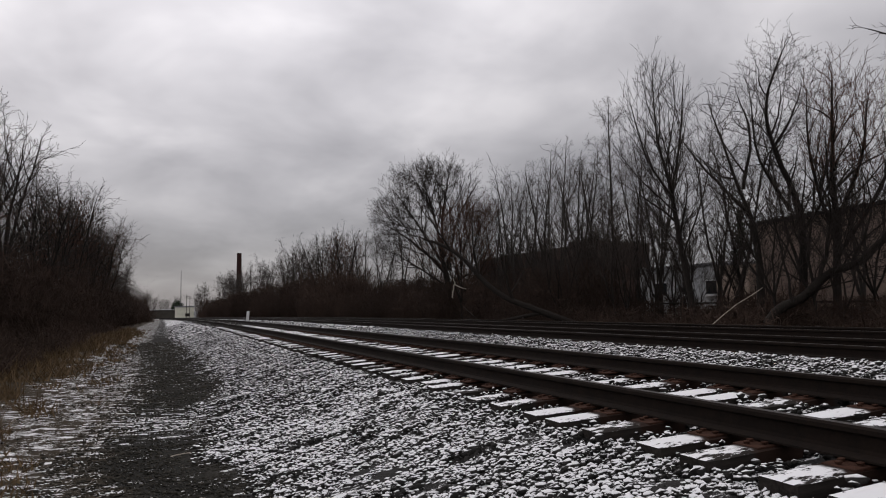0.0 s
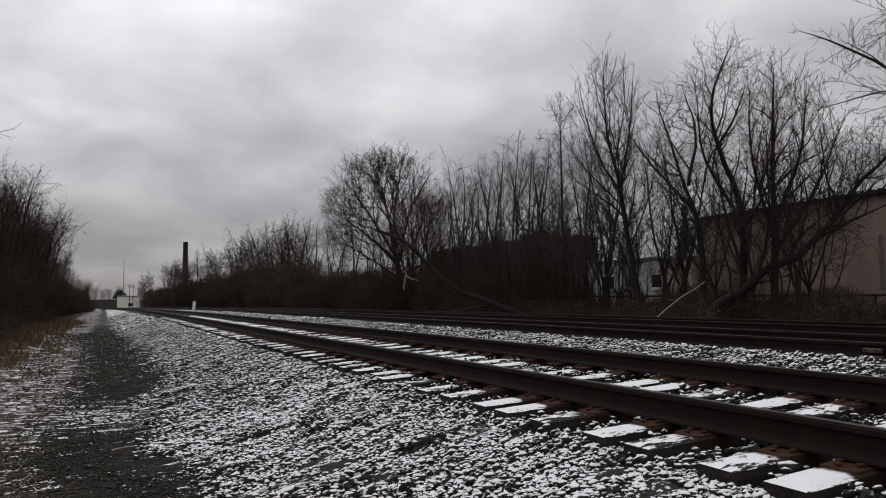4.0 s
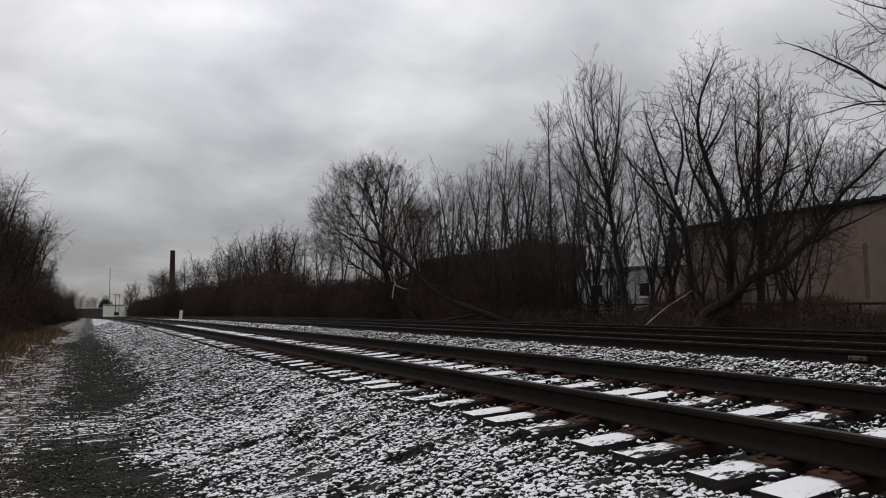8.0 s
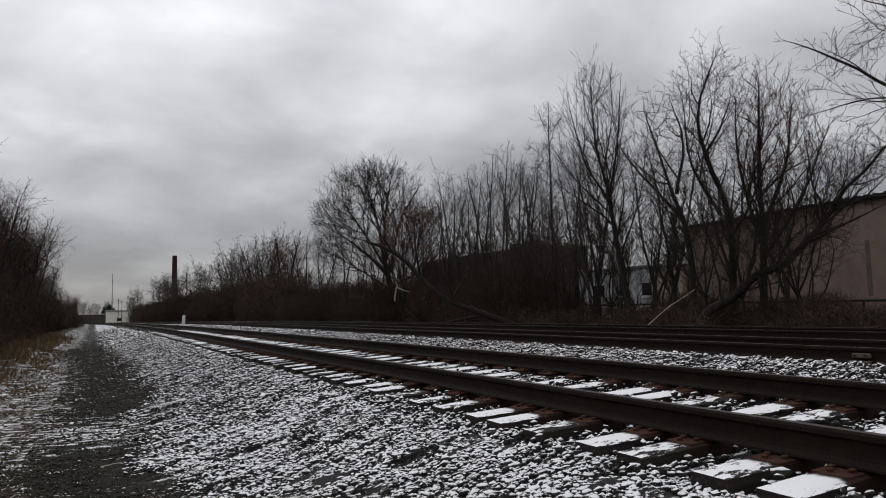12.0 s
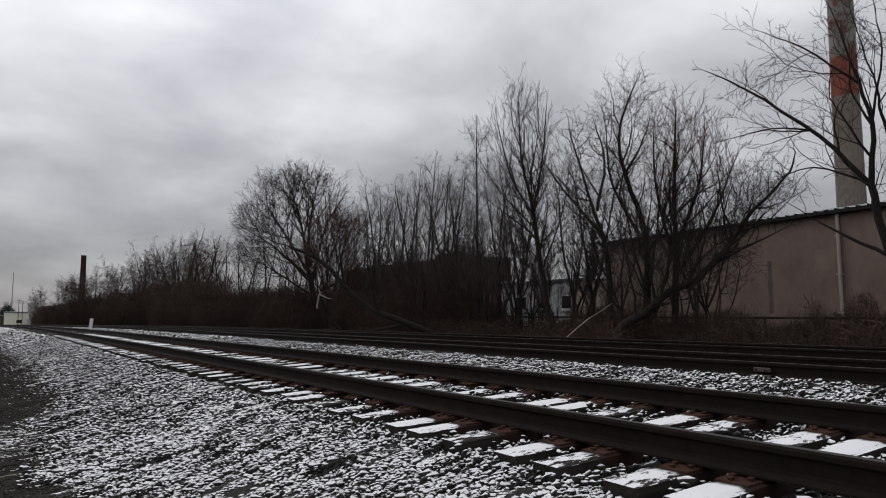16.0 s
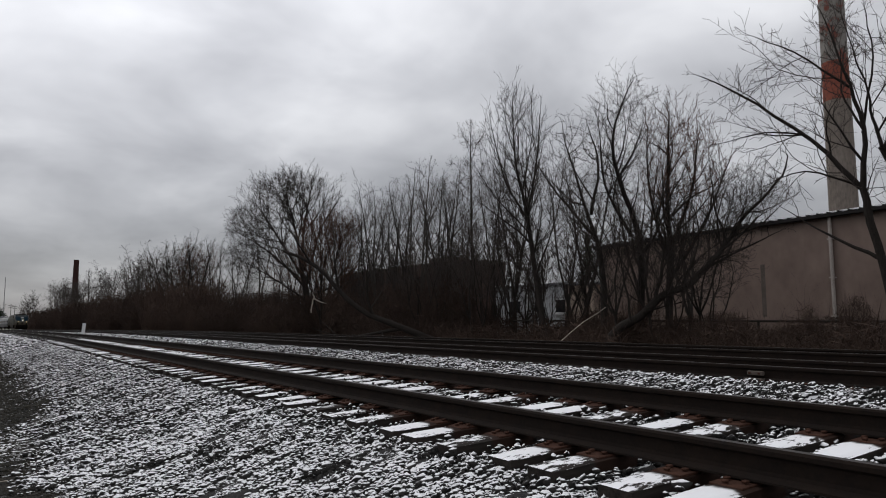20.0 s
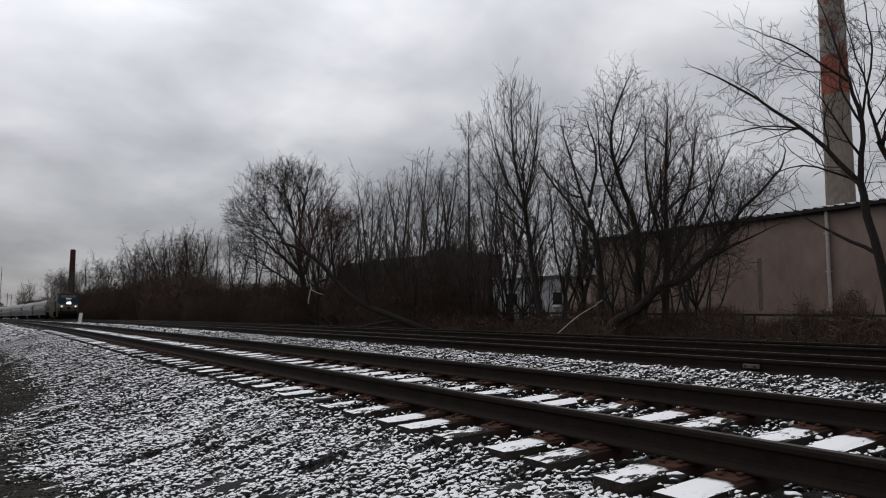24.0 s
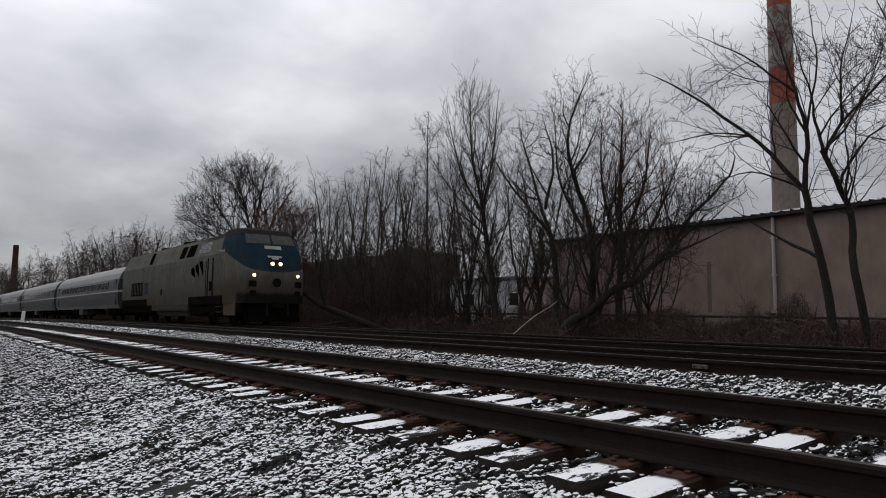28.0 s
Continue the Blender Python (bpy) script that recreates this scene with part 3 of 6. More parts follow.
MAT["patchy_red"] = patchy_paint()
MAT["glass"] = material("dark_window_glass", 0.12)[0]
MAT["glass"].node_tree.nodes["Principled BSDF"].inputs["Base Color"].default_value = (0.02, 0.022, 0.025, 1)
MAT["white_paint"] = two_tone("weathered_white_paint", (0.55, 0.55, 0.55), (0.72, 0.72, 0.72), 6, 0.7, 0.1, 0.005)
MAT["conifer"] = two_tone("dark_conifer_needles", (0.012, 0.020, 0.012), (0.03, 0.045, 0.025), 3, 0.9, 0.2, 0.02)


def make_warehouse():
    """Long tan shed seen from its side; local x runs along the wall towards the far end, y goes inwards."""
    x0, y0, x1, y1 = 26.3, -12.0, 30.9, 28.6
    ang = math.degrees(math.atan2(y1 - y0, x1 - x0))
    L = math.hypot(x1 - x0, y1 - y0)
    t = thing("warehouse", "long low tan metal-sided warehouse with a dark roof edge", "building", pose(x0, y0, -0.3, 0, 0, ang))
    H, D = 5.45, -24.0
    n = int(L / 1.0)
    for i in range(n):                     # siding sheets with shallow seams
        a, b = L * i / n, L * (i + 1) / n
        part("siding_panel", box(a + 0.002, -0.10, 0.0, b - 0.002, 0.0, H), MAT["siding"], t)
    part("wall", box(0, -0.3, 0, L, -0.11, H - 0.02), MAT["siding"], t)
    part("end_wall", box(L - 0.02, D, 0, L + 0.2, -0.3, H), MAT["siding"], t)
    part("end_wall", box(-0.2, D, 0, 0.02, -0.3, H), MAT["siding"], t)
    part("back_wall", box(0, D - 0.2, 0, L, D, H), MAT["siding"], t)
    bm = bmesh.new()
    v = [bm.verts.new(p) for p in ((-0.3, 0.25, H), (L + 0.3, 0.25, H), (L + 0.3, D / 2, H + 2.1), (-0.3, D / 2, H + 2.1), (L + 0.3, D - 0.4, H), (-0.3, D - 0.4, H))]
    bm.faces.new((v[0], v[1], v[2], v[3]))
    bm.faces.new((v[3], v[2], v[4], v[5]))
    bmesh.ops.solidify(bm, geom=bm.faces[:], thickness=0.12)
    part("roof", bm, MAT["roof_snow"], t, "snow-dusted low metal roof")
    part("eave_trim", box(-0.3, 0.0, H - 0.10, L + 0.3, 0.28, H + 0.05, 0.01), MAT["roof"], t, "dark eave trim")
    for i in range(int(L / 0.45)):
        x = 0.2 + 0.45 * i
        part("roof_rib", box(x - 0.03, 0.0, H + 0.05, x + 0.03, 0.30, H + 0.10), MAT["roof"], t)
    for xp in (26.35,):
        pipe = part("downpipe", rod((xp, 0.09, 0.3), (xp, 0.09, H - 0.05), 0.075, sides=10), MAT["pipe"], t, "pale round downpipe")
        for z in (1.2, 2.8, 4.4):
            part("bracket", box(xp - 0.11, 0.0, z, xp + 0.11, 0.17, z + 0.05), MAT["pipe"], pipe)
    part("rust_strip", box(29.58, 0.0, 1.2, 29.80, 0.006, 3.6), MAT["stain"], t, "dark stained strip of siding")
    return t


MAT["stain"] = two_tone("stained_siding", (0.075, 0.062, 0.053), (0.13, 0.108, 0.093), 1.5, 0.8, 0.1, 0.01)
MAT["roof_snow"] = snowy("snowy_metal_roof", (0.10, 0.10, 0.11), (0.2, 0.2, 0.21), 3, 0.8, 0.34, 0.44)
make_warehouse()


def make_stack(label, x, y, height, r0, r1, bands, z0=0.0):
    """A round stack built in rings; bands is a list of (from, to, material)."""
    t = thing("smokestack", label, "chimney", pose(x, y, z0))
    for a, b, m in bands:
        ra, rb = r0 + (r1 - r0) * a / height, r0 + (r1 - r0) * b / height
        part("shaft_section", rod((0, 0, a), (0, 0, b), ra, rb, 28), MAT[m], t)
    return t


def make_far_things():
    # banded concrete stack behind the warehouse
    a = radians(65.03)
    d = 62.0
    make_stack("tall grey concrete smokestack with worn red bands", d * math.sin(a), d * math.cos(a), 46, 1.12, 0.80,
               [(0, 18.2, "concrete"), (18.2, 21.4, "red_paint"), (21.4, 26.6, "patchy_red"), (26.6, 30.0, "red_paint"), (30.0, 46, "concrete")], 0.0)
    a, d = radians(5.69), 275.0
    make_stack("slim dark brick chimney standing over the trees", d * math.sin(a), d * math.cos(a), 25.0, 1.15, 0.85, [(0, 25.0, "brick_red")], -3.0)


make_far_things()


def window_unit(parent, x, y, z, w, h, m):
    """A window in a wall that faces the tracks, with frame, sill and pane."""
    o = part("window", box(x - 0.06, y - w / 2, z, x + 0.02, y + w / 2, z + h, 0.01), MAT[m], parent)
    part("pane", box(x - 0.08, y - w / 2 + 0.07, z + 0.07, x - 0.062, y + w / 2 - 0.07, z + h - 0.07), MAT["glass"], o)
    part("sill", box(x - 0.14, y - w / 2 - 0.05, z - 0.08, x, y + w / 2 + 0.05, z), MAT[m], o)


def make_back_buildings():
    # dark brick factory block behind the slender trees
    t = thing("brick_building", "dark brown flat-roofed brick factory building behind the trees", "building", pose(36, 50.5, -0.3))
    part("wall", box(0, 0, 0, 5.5, 25, 6.3), MAT["brick"], t)
    part("parapet", box(-0.12, -0.1, 6.3, 5.6, 25.1, 6.55, 0.02), MAT["brick"], t)
    part("roof", box(0.1, 0.1, 6.31, 5.4, 24.9, 6.4), MAT["roof_snow"], t)
    part("roof_box", box(1, 3.0, 6.4, 3.5, 6.5, 7.1, 0.03), MAT["brick"], t)
    for k in range(5):
        window_unit(t, 0.0, 2.4 + 4.6 * k, 3.9, 1.6, 1.5, "brick")
        window_unit(t, 0.0, 2.4 + 4.6 * k, 0.9, 1.6, 1.5, "brick")
    # low pale block building between it and the warehouse
    t = thing("block_building", "low grey-white block building with a flat roof", "building", pose(31.8, 31.4, -0.3))
    part("wall", box(0, 0, 0, 9, 8.4, 3.35), MAT["white_wall"], t)
    part("roof", box(-0.15, -0.1, 3.35, 9.1, 8.5, 3.55, 0.02), MAT["roof_snow"], t, "snowy flat roof edge")
    for k, (y, w) in enumerate(((1.4, 1.2), (3.6, 1.0), (6.2, 1.4))):
        window_unit(t, 0.0, y, 1.5, w, 0.95, "white_paint")
    part("downpipe", rod((-0.08, 4.8, 0.1), (-0.08, 4.8, 3.3), 0.05), MAT["white_paint"], t)
    t = thing("annex", "pale tan lean-to annex at the end of the warehouse", "building", pose(30.6, 28.9, -0.3))
    part("wall", box(0, 0, 0, 7, 2.4, 3.2), MAT["tan_wall"], t)
    part("roof", box(-0.12, -0.05, 3.2, 7.1, 2.5, 3.36, 0.02), MAT["roof_snow"], t)
    part("chimney", box(0.4, 0.3, 3.36, 0.75, 0.65, 4.0, 0.01), MAT["white_paint"], t)
    # rail fence along the warehouse
    f = thing("pipe_fence", "low dark pipe fence along the warehouse", "fence")
    for k in range(16):
        y = -8 + 2.4 * k
        part("post", rod((22.6 + 0.1 * (k % 3), y, -0.3), (22.6 + 0.1 * (k % 3), y, 0.75), 0.045), MAT["black"], f)
    part("top_rail", rod((22.65, -8, 0.74), (22.75, 28, 0.74), 0.04), MAT["black"], f)
    # marker post between the tracks
    y, x = 53.5, 5.95
    p = thing("marker_post", "short leaning white-painted marker post beside the track", "post", pose(x, y, land(x, y), -3, 5, 0))
    part("post_body", box(-0.10, -0.09, -0.25, 0.10, 0.09, 0.84, 0.02), MAT["white_paint"], p)
    part("post_cap", box(-0.11, -0.10, 0.84, 0.11, 0.10, 0.88, 0.01), MAT["white_paint"], p)
    # far end of the view: pale building, mast and poles
    d = 430.0
    b = thing("distant_building", "distant pale yellow building across the line", "building", pose(6.8, d, land(6.8, d) - 0.6))
    part("wall", box(0, 0, 0, 10.5, 9, 7.0), MAT["cream"], b)
    part("roof", box(-0.3, -0.3, 7.0, 10.8, 9.3, 7.8, 0.05), MAT["roof_snow"], b)
    part("wing_wall", box(-19.0, 0.6, 0, -0.02, 8.5, 5.4), MAT["far_wall"], b, "dark brown low wing")
    part("wing_roof", box(-19.3, 0.3, 5.4, -0.3, 8.8, 5.9, 0.05), MAT["roof_snow"], b)
    part("loading_door", box(5.6, -0.1, 1.6, 8.0, 0.1, 3.4), MAT["black"], b)
    part("annex_wall", box(10.5, 1, 0, 14.0, 8, 4.6), MAT["white_wall"], b)
    m = thing("radio_mast", "thin lattice radio mast far off", "mast", pose(10.2, 445, land(10.2, 445)))
    for sx, sy in ((-0.35, -0.2), (0.35, -0.2), (0, 0.4)):
        part("leg", rod((sx, sy, 0), (sx * 0.15, sy * 0.15, 29), 0.07, 0.05, 5), MAT["mast"], m)
    for k in range(14):
        q = 1 - k / 16
        part("brace", rod((-0.35 * q, -0.2 * q, 2 * k), (0.35 * q, -0.2 * q, 2 * k + 2), 0.04, sides=4), MAT["mast"], m)
    for x, y, h in ((12.2, 400, 13), (14.5, 418, 13)):
        u = thing("utility_pole", "distant wooden utility pole with a crossarm", "pole", pose(x, y, land(x, y)), "utility poles")
        part("pole_shaft", rod((0, 0, 0), (0, 0, h), 0.16, 0.11), MAT["bark"], u)
        part("crossarm", box(-1.2, -0.06, h - 1.0, 1.2, 0.06, h - 0.8), MAT["bark"], u)
        part("crossarm", box(-1.0, -0.06, h - 2.0, 1.0, 0.06, h - 1.8), MAT["bark"], u)


MAT["black"] = two_tone("grimy_black_steel", (0.010, 0.009, 0.008), (0.030, 0.026, 0.022), 4, 0.85, 0.3, 0.01)
MAT["far_wall"] = two_tone("dull_dark_wall", (0.040, 0.036, 0.030), (0.075, 0.068, 0.058), 0.6, 0.9, 0.1, 0.01)
MAT["cream"] = two_tone("pale_yellow_painted_wall", (0.52, 0.51, 0.42), (0.66, 0.65, 0.55), 0.6, 0.8, 0.1, 0.01)
MAT["mast"] = two_tone("dull_galvanised_steel", (0.10, 0.10, 0.105), (0.16, 0.16, 0.17), 2, 0.7, 0.05, 0.005)
make_back_buildings()


def make_conifer(x, y, h):
    """A dark spruce: whorls of drooping boughs with needles."""
    t = thing("conifer", "dark green spruce beside the low building", "tree", pose(x, y, land(x, y)))
    part("trunk", rod((0, 0, -0.2), (0, 0, h * 0.97), 0.16, 0.03), MAT["bark"], t)
    n = np.random.RandomState(77)
    k = 3600
    z = h * (0.12 + 0.88 * n.uniform(0, 1, k) ** 1.2)
    rad = (h - z) * 0.26 * (0.75 + 0.25 * np.sin(z * 9)) * np.sqrt(n.uniform(0.05, 1, k))
    a = n.uniform(0, 6.283, k)
    c = np.stack([rad * np.cos(a), rad * np.sin(a), z - rad * 0.25], -1)
    tri = (c[:, None, :] + n.normal(size=(k, 3, 3)) * (0.11, 0.11, 0.06)).reshape(-1, 3)
    part("needles", tri_mesh("needles", tri, np.arange(k * 3).reshape(-1, 3)), MAT["conifer"], t)


make_conifer(41.9, 40.1, 8.2)


def make_evergreen(x, y, h, w):
    """A dense round evergreen far off."""
    t = thing("evergreen_tree", "dense dark round evergreen far down the line", "tree", pose(x, y, land(x, y)))
    part("trunk", rod((0, 0, -0.2), (0, 0, h * 0.6), 0.25, 0.12), MAT["bark"], t)
    n = np.random.RandomState(78)
    k = 1500
    u = n.normal(size=(k, 3))
    u *= (n.uniform(0.2, 1, k) ** 0.4 / np.linalg.norm(u, axis=1))[:, None]
    c = u * (w / 2, w / 2, h * 0.42) * n.uniform(0.8, 1.12, (k, 1)) + (0, 0, h * 0.56)
    tri = (c[:, None, :] + n.normal(size=(k, 3, 3)) * 0.38).reshape(-1, 3)
    part("foliage", tri_mesh("foliage", tri, np.arange(k * 3).reshape(-1, 3)), MAT["conifer"], t)


make_evergreen(8.4, 462.0, 11.5, 7.6)

# ---------------------------------------------------------------- train


def scheme_coords(nt):
    co = nt.nodes.new("ShaderNodeTexCoord")
    sep = nt.nodes.new("ShaderNodeSeparateXYZ")
    nt.links.new(co.outputs["Object"], sep.inputs[0])
    return sep.outputs["X"], sep.outputs["Y"], sep.outputs["Z"]


def loco_paint():
    m, nt, bs = material("dirty_silver_and_blue_paint", 0.8)
    x, y, z = scheme_coords(nt)
    n = noise_node(nt, 1.3, 6, 0.65, stretch=(1, 1, 0.4))
    f = noise_node(nt, 9, 4, 0.6, stretch=(1, 1, 0.3))
    silver = mixed(nt, 0.4, ramp_node(nt, n.outputs["Fac"], [(0.3, (0.060, 0.059, 0.050)), (0.7, (0.118, 0.116, 0.100))]),
                   ramp_node(nt, f.outputs["Fac"], [(0.3, (0.038, 0.037, 0.031)), (0.7, (0.14, 0.138, 0.122))]))
    xx = math_node(nt, "MULTIPLY", math_node(nt, "MULTIPLY", x, x), 0.10)
    edge = math_node(nt, "ADD", math_node(nt, "ADD", xx, 2.30), math_node(nt, "MULTIPLY", math_node(nt, "MAXIMUM", y, 0.0), 0.36))
    blue = step_node(nt, math_node(nt, "SUBTRACT", z, edge), 0.0, 0.02)
    near = math_node(nt, "SUBTRACT", 1.0, step_node(nt, y, 2.6, 2.62))
    blue = math_node(nt, "MULTIPLY", blue, near)
    c = mixed(nt, blue, silver, ramp_node(nt, n.outputs["Fac"], [(0.3, (0.010, 0.020, 0.030)), (0.7, (0.018, 0.034, 0.047))]))
    # sooty roof and brown road dirt low down
    soot = step_node(nt, math_node(nt, "ADD", z, math_node(nt, "MULTIPLY", f.outputs["Fac"], 0.3)), 4.25, 4.42)
    grime = math_node(nt, "MULTIPLY", math_node(nt, "SUBTRACT", 1.0, step_node(nt, math_node(nt, "ADD", z, math_node(nt, "MULTIPLY", n.outputs["Fac"], 0.5)), 1.52, 1.75)),
                      math_node(nt, "SUBTRACT", 1.0, step_node(nt, y, 0.5, 0.9)))
    c = mixed(nt, soot, c, (0.028, 0.026, 0.025))
    cab_soot = math_node(nt, "MULTIPLY", step_node(nt, math_node(nt, "ADD", z, math_node(nt, "MULTIPLY", n.outputs["Fac"], 0.2)), 4.08, 4.16), math_node(nt, "SUBTRACT", 1.0, step_node(nt, y, 4.5, 7.0)))
    c = mixed(nt, cab_soot, c, (0.016, 0.013, 0.011))
    brown = math_node(nt, "MULTIPLY", math_node(nt, "SUBTRACT", 1.0, step_node(nt, z, 1.3, 2.7)), math_node(nt, "SUBTRACT", 1.0, step_node(nt, y, 2.0, 5.0)))
    c = mixed(nt, math_node(nt, "MULTIPLY", brown, 0.75), c, (0.048, 0.035, 0.021))
    mud = math_node(nt, "MULTIPLY", math_node(nt, "SUBTRACT", 1.0, step_node(nt, z, 0.9, 2.3)), step_node(nt, n.outputs["Fac"], 0.35, 0.65))
    c = mixed(nt, math_node(nt, "MULTIPLY", mud, 0.9), c, (0.042, 0.034, 0.024))
    film = math_node(nt, "MULTIPLY", math_node(nt, "SUBTRACT", 1.0, step_node(nt, math_node(nt, "ADD", z, math_node(nt, "MULTIPLY", math_node(nt, "SUBTRACT", n.outputs["Fac"], 0.5), 1.6)), 1.0, 2.9)), 0.5)
    c = mixed(nt, film, c, (0.036, 0.032, 0.023))
    c = mixed(nt, grime, c, (0.010, 0.009, 0.008))
    nt.links.new(c, bs.inputs["Base Color"])
    bump(nt, bs, f.outputs["Fac"], 0.05, 0.004)
    return m


def coach_paint():
    m, nt, bs = material("fluted_stainless_coach_side", 0.45, 0.2)
    x, y, z = scheme_coords(nt)
    n = noise_node(nt, 0.9, 5, 0.6, stretch=(1, 1, 0.3))
    base = ramp_node(nt, n.outputs["Fac"], [(0.3, (0.062, 0.062, 0.060)), (0.7, (0.115, 0.115, 0.111))])

    def band(lo, hi):
        return math_node(nt, "MULTIPLY", step_node(nt, z, lo, lo + 0.01), math_node(nt, "SUBTRACT", 1.0, step_node(nt, z, hi, hi + 0.01)))
    c = mixed(nt, band(0.0, 1.95), base, (0.030, 0.031, 0.033))
    c = mixed(nt, band(1.95, 2.03), c, (0.40, 0.40, 0.39))
    c = mixed(nt, band(2.10, 2.80), c, (0.035, 0.037, 0.042))
    c = mixed(nt, band(2.86, 2.92), c, (0.12, 0.13, 0.17))
    c = mixed(nt, math_node(nt, "MULTIPLY", math_node(nt, "SUBTRACT", 1.0, step_node(nt, z, 0.8, 1.7)), 0.5), c, (0.04, 0.035, 0.03))
    nt.links.new(c, bs.inputs["Base Color"])
    w = nt.nodes.new("ShaderNodeTexWave")
    w.bands_direction = "Z"
    w.inputs["Scale"].default_value = 4.0
    co = nt.nodes.new("ShaderNodeTexCoord")
    nt.links.new(co.outputs["Object"], w.inputs["Vector"])
    bump(nt, bs, w.outputs["Fac"], 0.25, 0.02)
    return m


def glow(name, color, strength):
    m, nt, b = material(name, 0.3)
    b.inputs["Base Color"].default_value = (*color, 1)
    b.inputs["Emission Color"].default_value = (*color, 1)
    b.inputs["Emission Strength"].default_value = strength
    return m


MAT["loco"] = loco_paint()
MAT["loco"].node_tree.nodes["Principled BSDF"].inputs["Specular IOR Level"].default_value = 0.03
MAT["coach"] = coach_paint()
MAT["black"] = two_tone("grimy_black_running_gear", (0.004, 0.0035, 0.003), (0.012, 0.010, 0.008), 4, 0.9, 0.3, 0.01)
MAT["black"].node_tree.nodes["Principled BSDF"].inputs["Specular IOR Level"].default_value = 0.0
MAT["tank"] = two_tone("grimy_tank_paint", (0.012, 0.010, 0.008), (0.034, 0.029, 0.023), 2, 0.85, 0.2, 0.01, stretch=(1, 1, 0.4))
MAT["skirt"] = two_tone("road_brown_paint", (0.030, 0.022, 0.015), (0.060, 0.046, 0.032), 2, 0.85, 0.1, 0.005, stretch=(1, 1, 0.4))
MAT["rubber"] = two_tone("dark_bellows", (0.004, 0.004, 0.004), (0.010, 0.010, 0.010), 4, 0.8, 0.2, 0.01)
MAT["lamp"] = glow("lit_headlight", (1.0, 0.74, 0.38), 1.5)
MAT["bulb"] = glow("burning_bulb", (1.0, 0.93, 0.75), 160.0)
MAT["lamp_dim"] = glow("lit_ditch_light", (1.0, 0.66, 0.30), 1.1)
MAT["board"] = two_tone("pale_number_board", (0.45, 0.47, 0.46), (0.55, 0.57, 0.56), 3, 0.5, 0.02, 0.002)
# raised grey base colour stands in for sky mirrored in the glass
MAT["windshield"] = two_tone("sky_toned_windshield_glass", (0.04, 0.05, 0.05), (0.07, 0.08, 0.08), 1.0, 0.15, 0.0, 0.001)
MAT["logo"] = two_tone("dark_blue_decal", (0.010, 0.013, 0.020), (0.020, 0.024, 0.034), 3, 0.85, 0.02, 0.002)

# half of the cross-section, (share of the half width, height): at the nose, and behind the cab
RING = [(1.0, 0.95), (1.0, 1.25), (1.0, 1.6), (1.0, 1.95), (1.0, 2.3), (1.0, 2.65), (1.0, 3.0), (0.99, 3.25), (0.97, 3.5), (0.94, 3.8), (0.90, 4.05), (0.82, 4.27), (0.62, 4.40), (0.30, 4.46)]
REAR = [(1.0, 0.95), (1.0, 1.25), (1.0, 1.6), (1.0, 1.95), (1.0, 2.3), (1.0, 2.65), (1.0, 3.0), (0.99, 3.25), (0.92, 3.5), (0.84, 3.8), (0.77, 4.05), (0.68, 4.22), (0.48, 4.33), (0.24, 4.37)]


def loco_share(z, s):
    w = min(1.0, max(0.0, (s - 2.0) / 1.6))
    a, b = (float(np.interp(z, [r[1] for r in R], [r[0] for r in R])) for R in (RING, REAR))
    return a * (1 - w) + b * w


def loco_half(s):
    return 1.34 + 0.19 * (1 - math.exp(-max(s, 0) / 0.6))


def loco_back(z):
    return float(np.interp(z, (0, 2.2, 2.6, 3.5, 4.1, 4.3, 4.46), (0.0, 0.0, 0.08, 0.55, 1.0, 1.35, 2.1)))


def loco_front(u, z):
    """Point on the nose; u from -1 to 1 across."""
    return Vector((u * 1.34 * loco_share(z, 0), loco_back(z) - 0.16 * (1 - u * u), z))


def loco_body():
    S = [0, 0.15, 0.35, 0.6, 0.9, 1.3, 1.8, 2.4, 3.2, 4.2, 6, 9, 12, 15, 18, 20.6]
    v, f = [], []
    n = 2 * len(RING)
    for s in S:
        w = min(1.0, max(0.0, (s - 2.0) / 1.6))
        half = [(a * (1 - w) + c * w, z * (1 - w) + d * w) for (a, z), (c, d) in zip(RING, REAR)]
        for u, z in [(-u, z) for u, z in half] + half[::-1]:
            v.append((u * loco_half(s), s + loco_back(z) * max(0, 1 - s / 4.2), z))
    for j in range(len(S) - 1):
        for i in range(n - 1):
            f.append((j * n + i, (j + 1) * n + i, (j + 1) * n + i + 1, j * n + i + 1))
        f.append((j * n + n - 1, (j + 1) * n + n - 1, (j + 1) * n, j * n))
    f.append(tuple((len(S) - 1) * n + i for i in range(n)))
    cols = [-1 + 0.25 * k for k in range(9)]
    h = len(RING)
    grid = []
    for i, (u, z) in enumerate(RING):
        row = [i]
        for c in cols[1:-1]:
            row.append(len(v))
            v.append(tuple(loco_front(c, z)))
        row.append(n - 1 - i)
        grid.append(row)
    for i in range(h - 1):
        for k in range(len(cols) - 1):
            f.append((grid[i][k], grid[i][k + 1], grid[i + 1][k + 1], grid[i + 1][k]))
    return mesh("body", v, f, smooth=False)


def nose_panel(u0, u1, z0, z1, lift=0.025, n=4, depth=0.03):
    """A panel that follows the nose, set a little proud of it."""
    bm = bmesh.new()
    rows = []
    for z in (z0, (z0 + z1) / 2, z1):
        rows.append([bm.verts.new(loco_front(u0 + (u1 - u0) * k / n, z) + Vector((0, -lift, lift * 0.6))) for k in range(n + 1)])
    for a, b in zip(rows, rows[1:]):
        for k in range(n):
            bm.faces.new((a[k], a[k + 1], b[k + 1], b[k]))
    bmesh.ops.solidify(bm, geom=bm.faces[:], thickness=depth)
    return bm


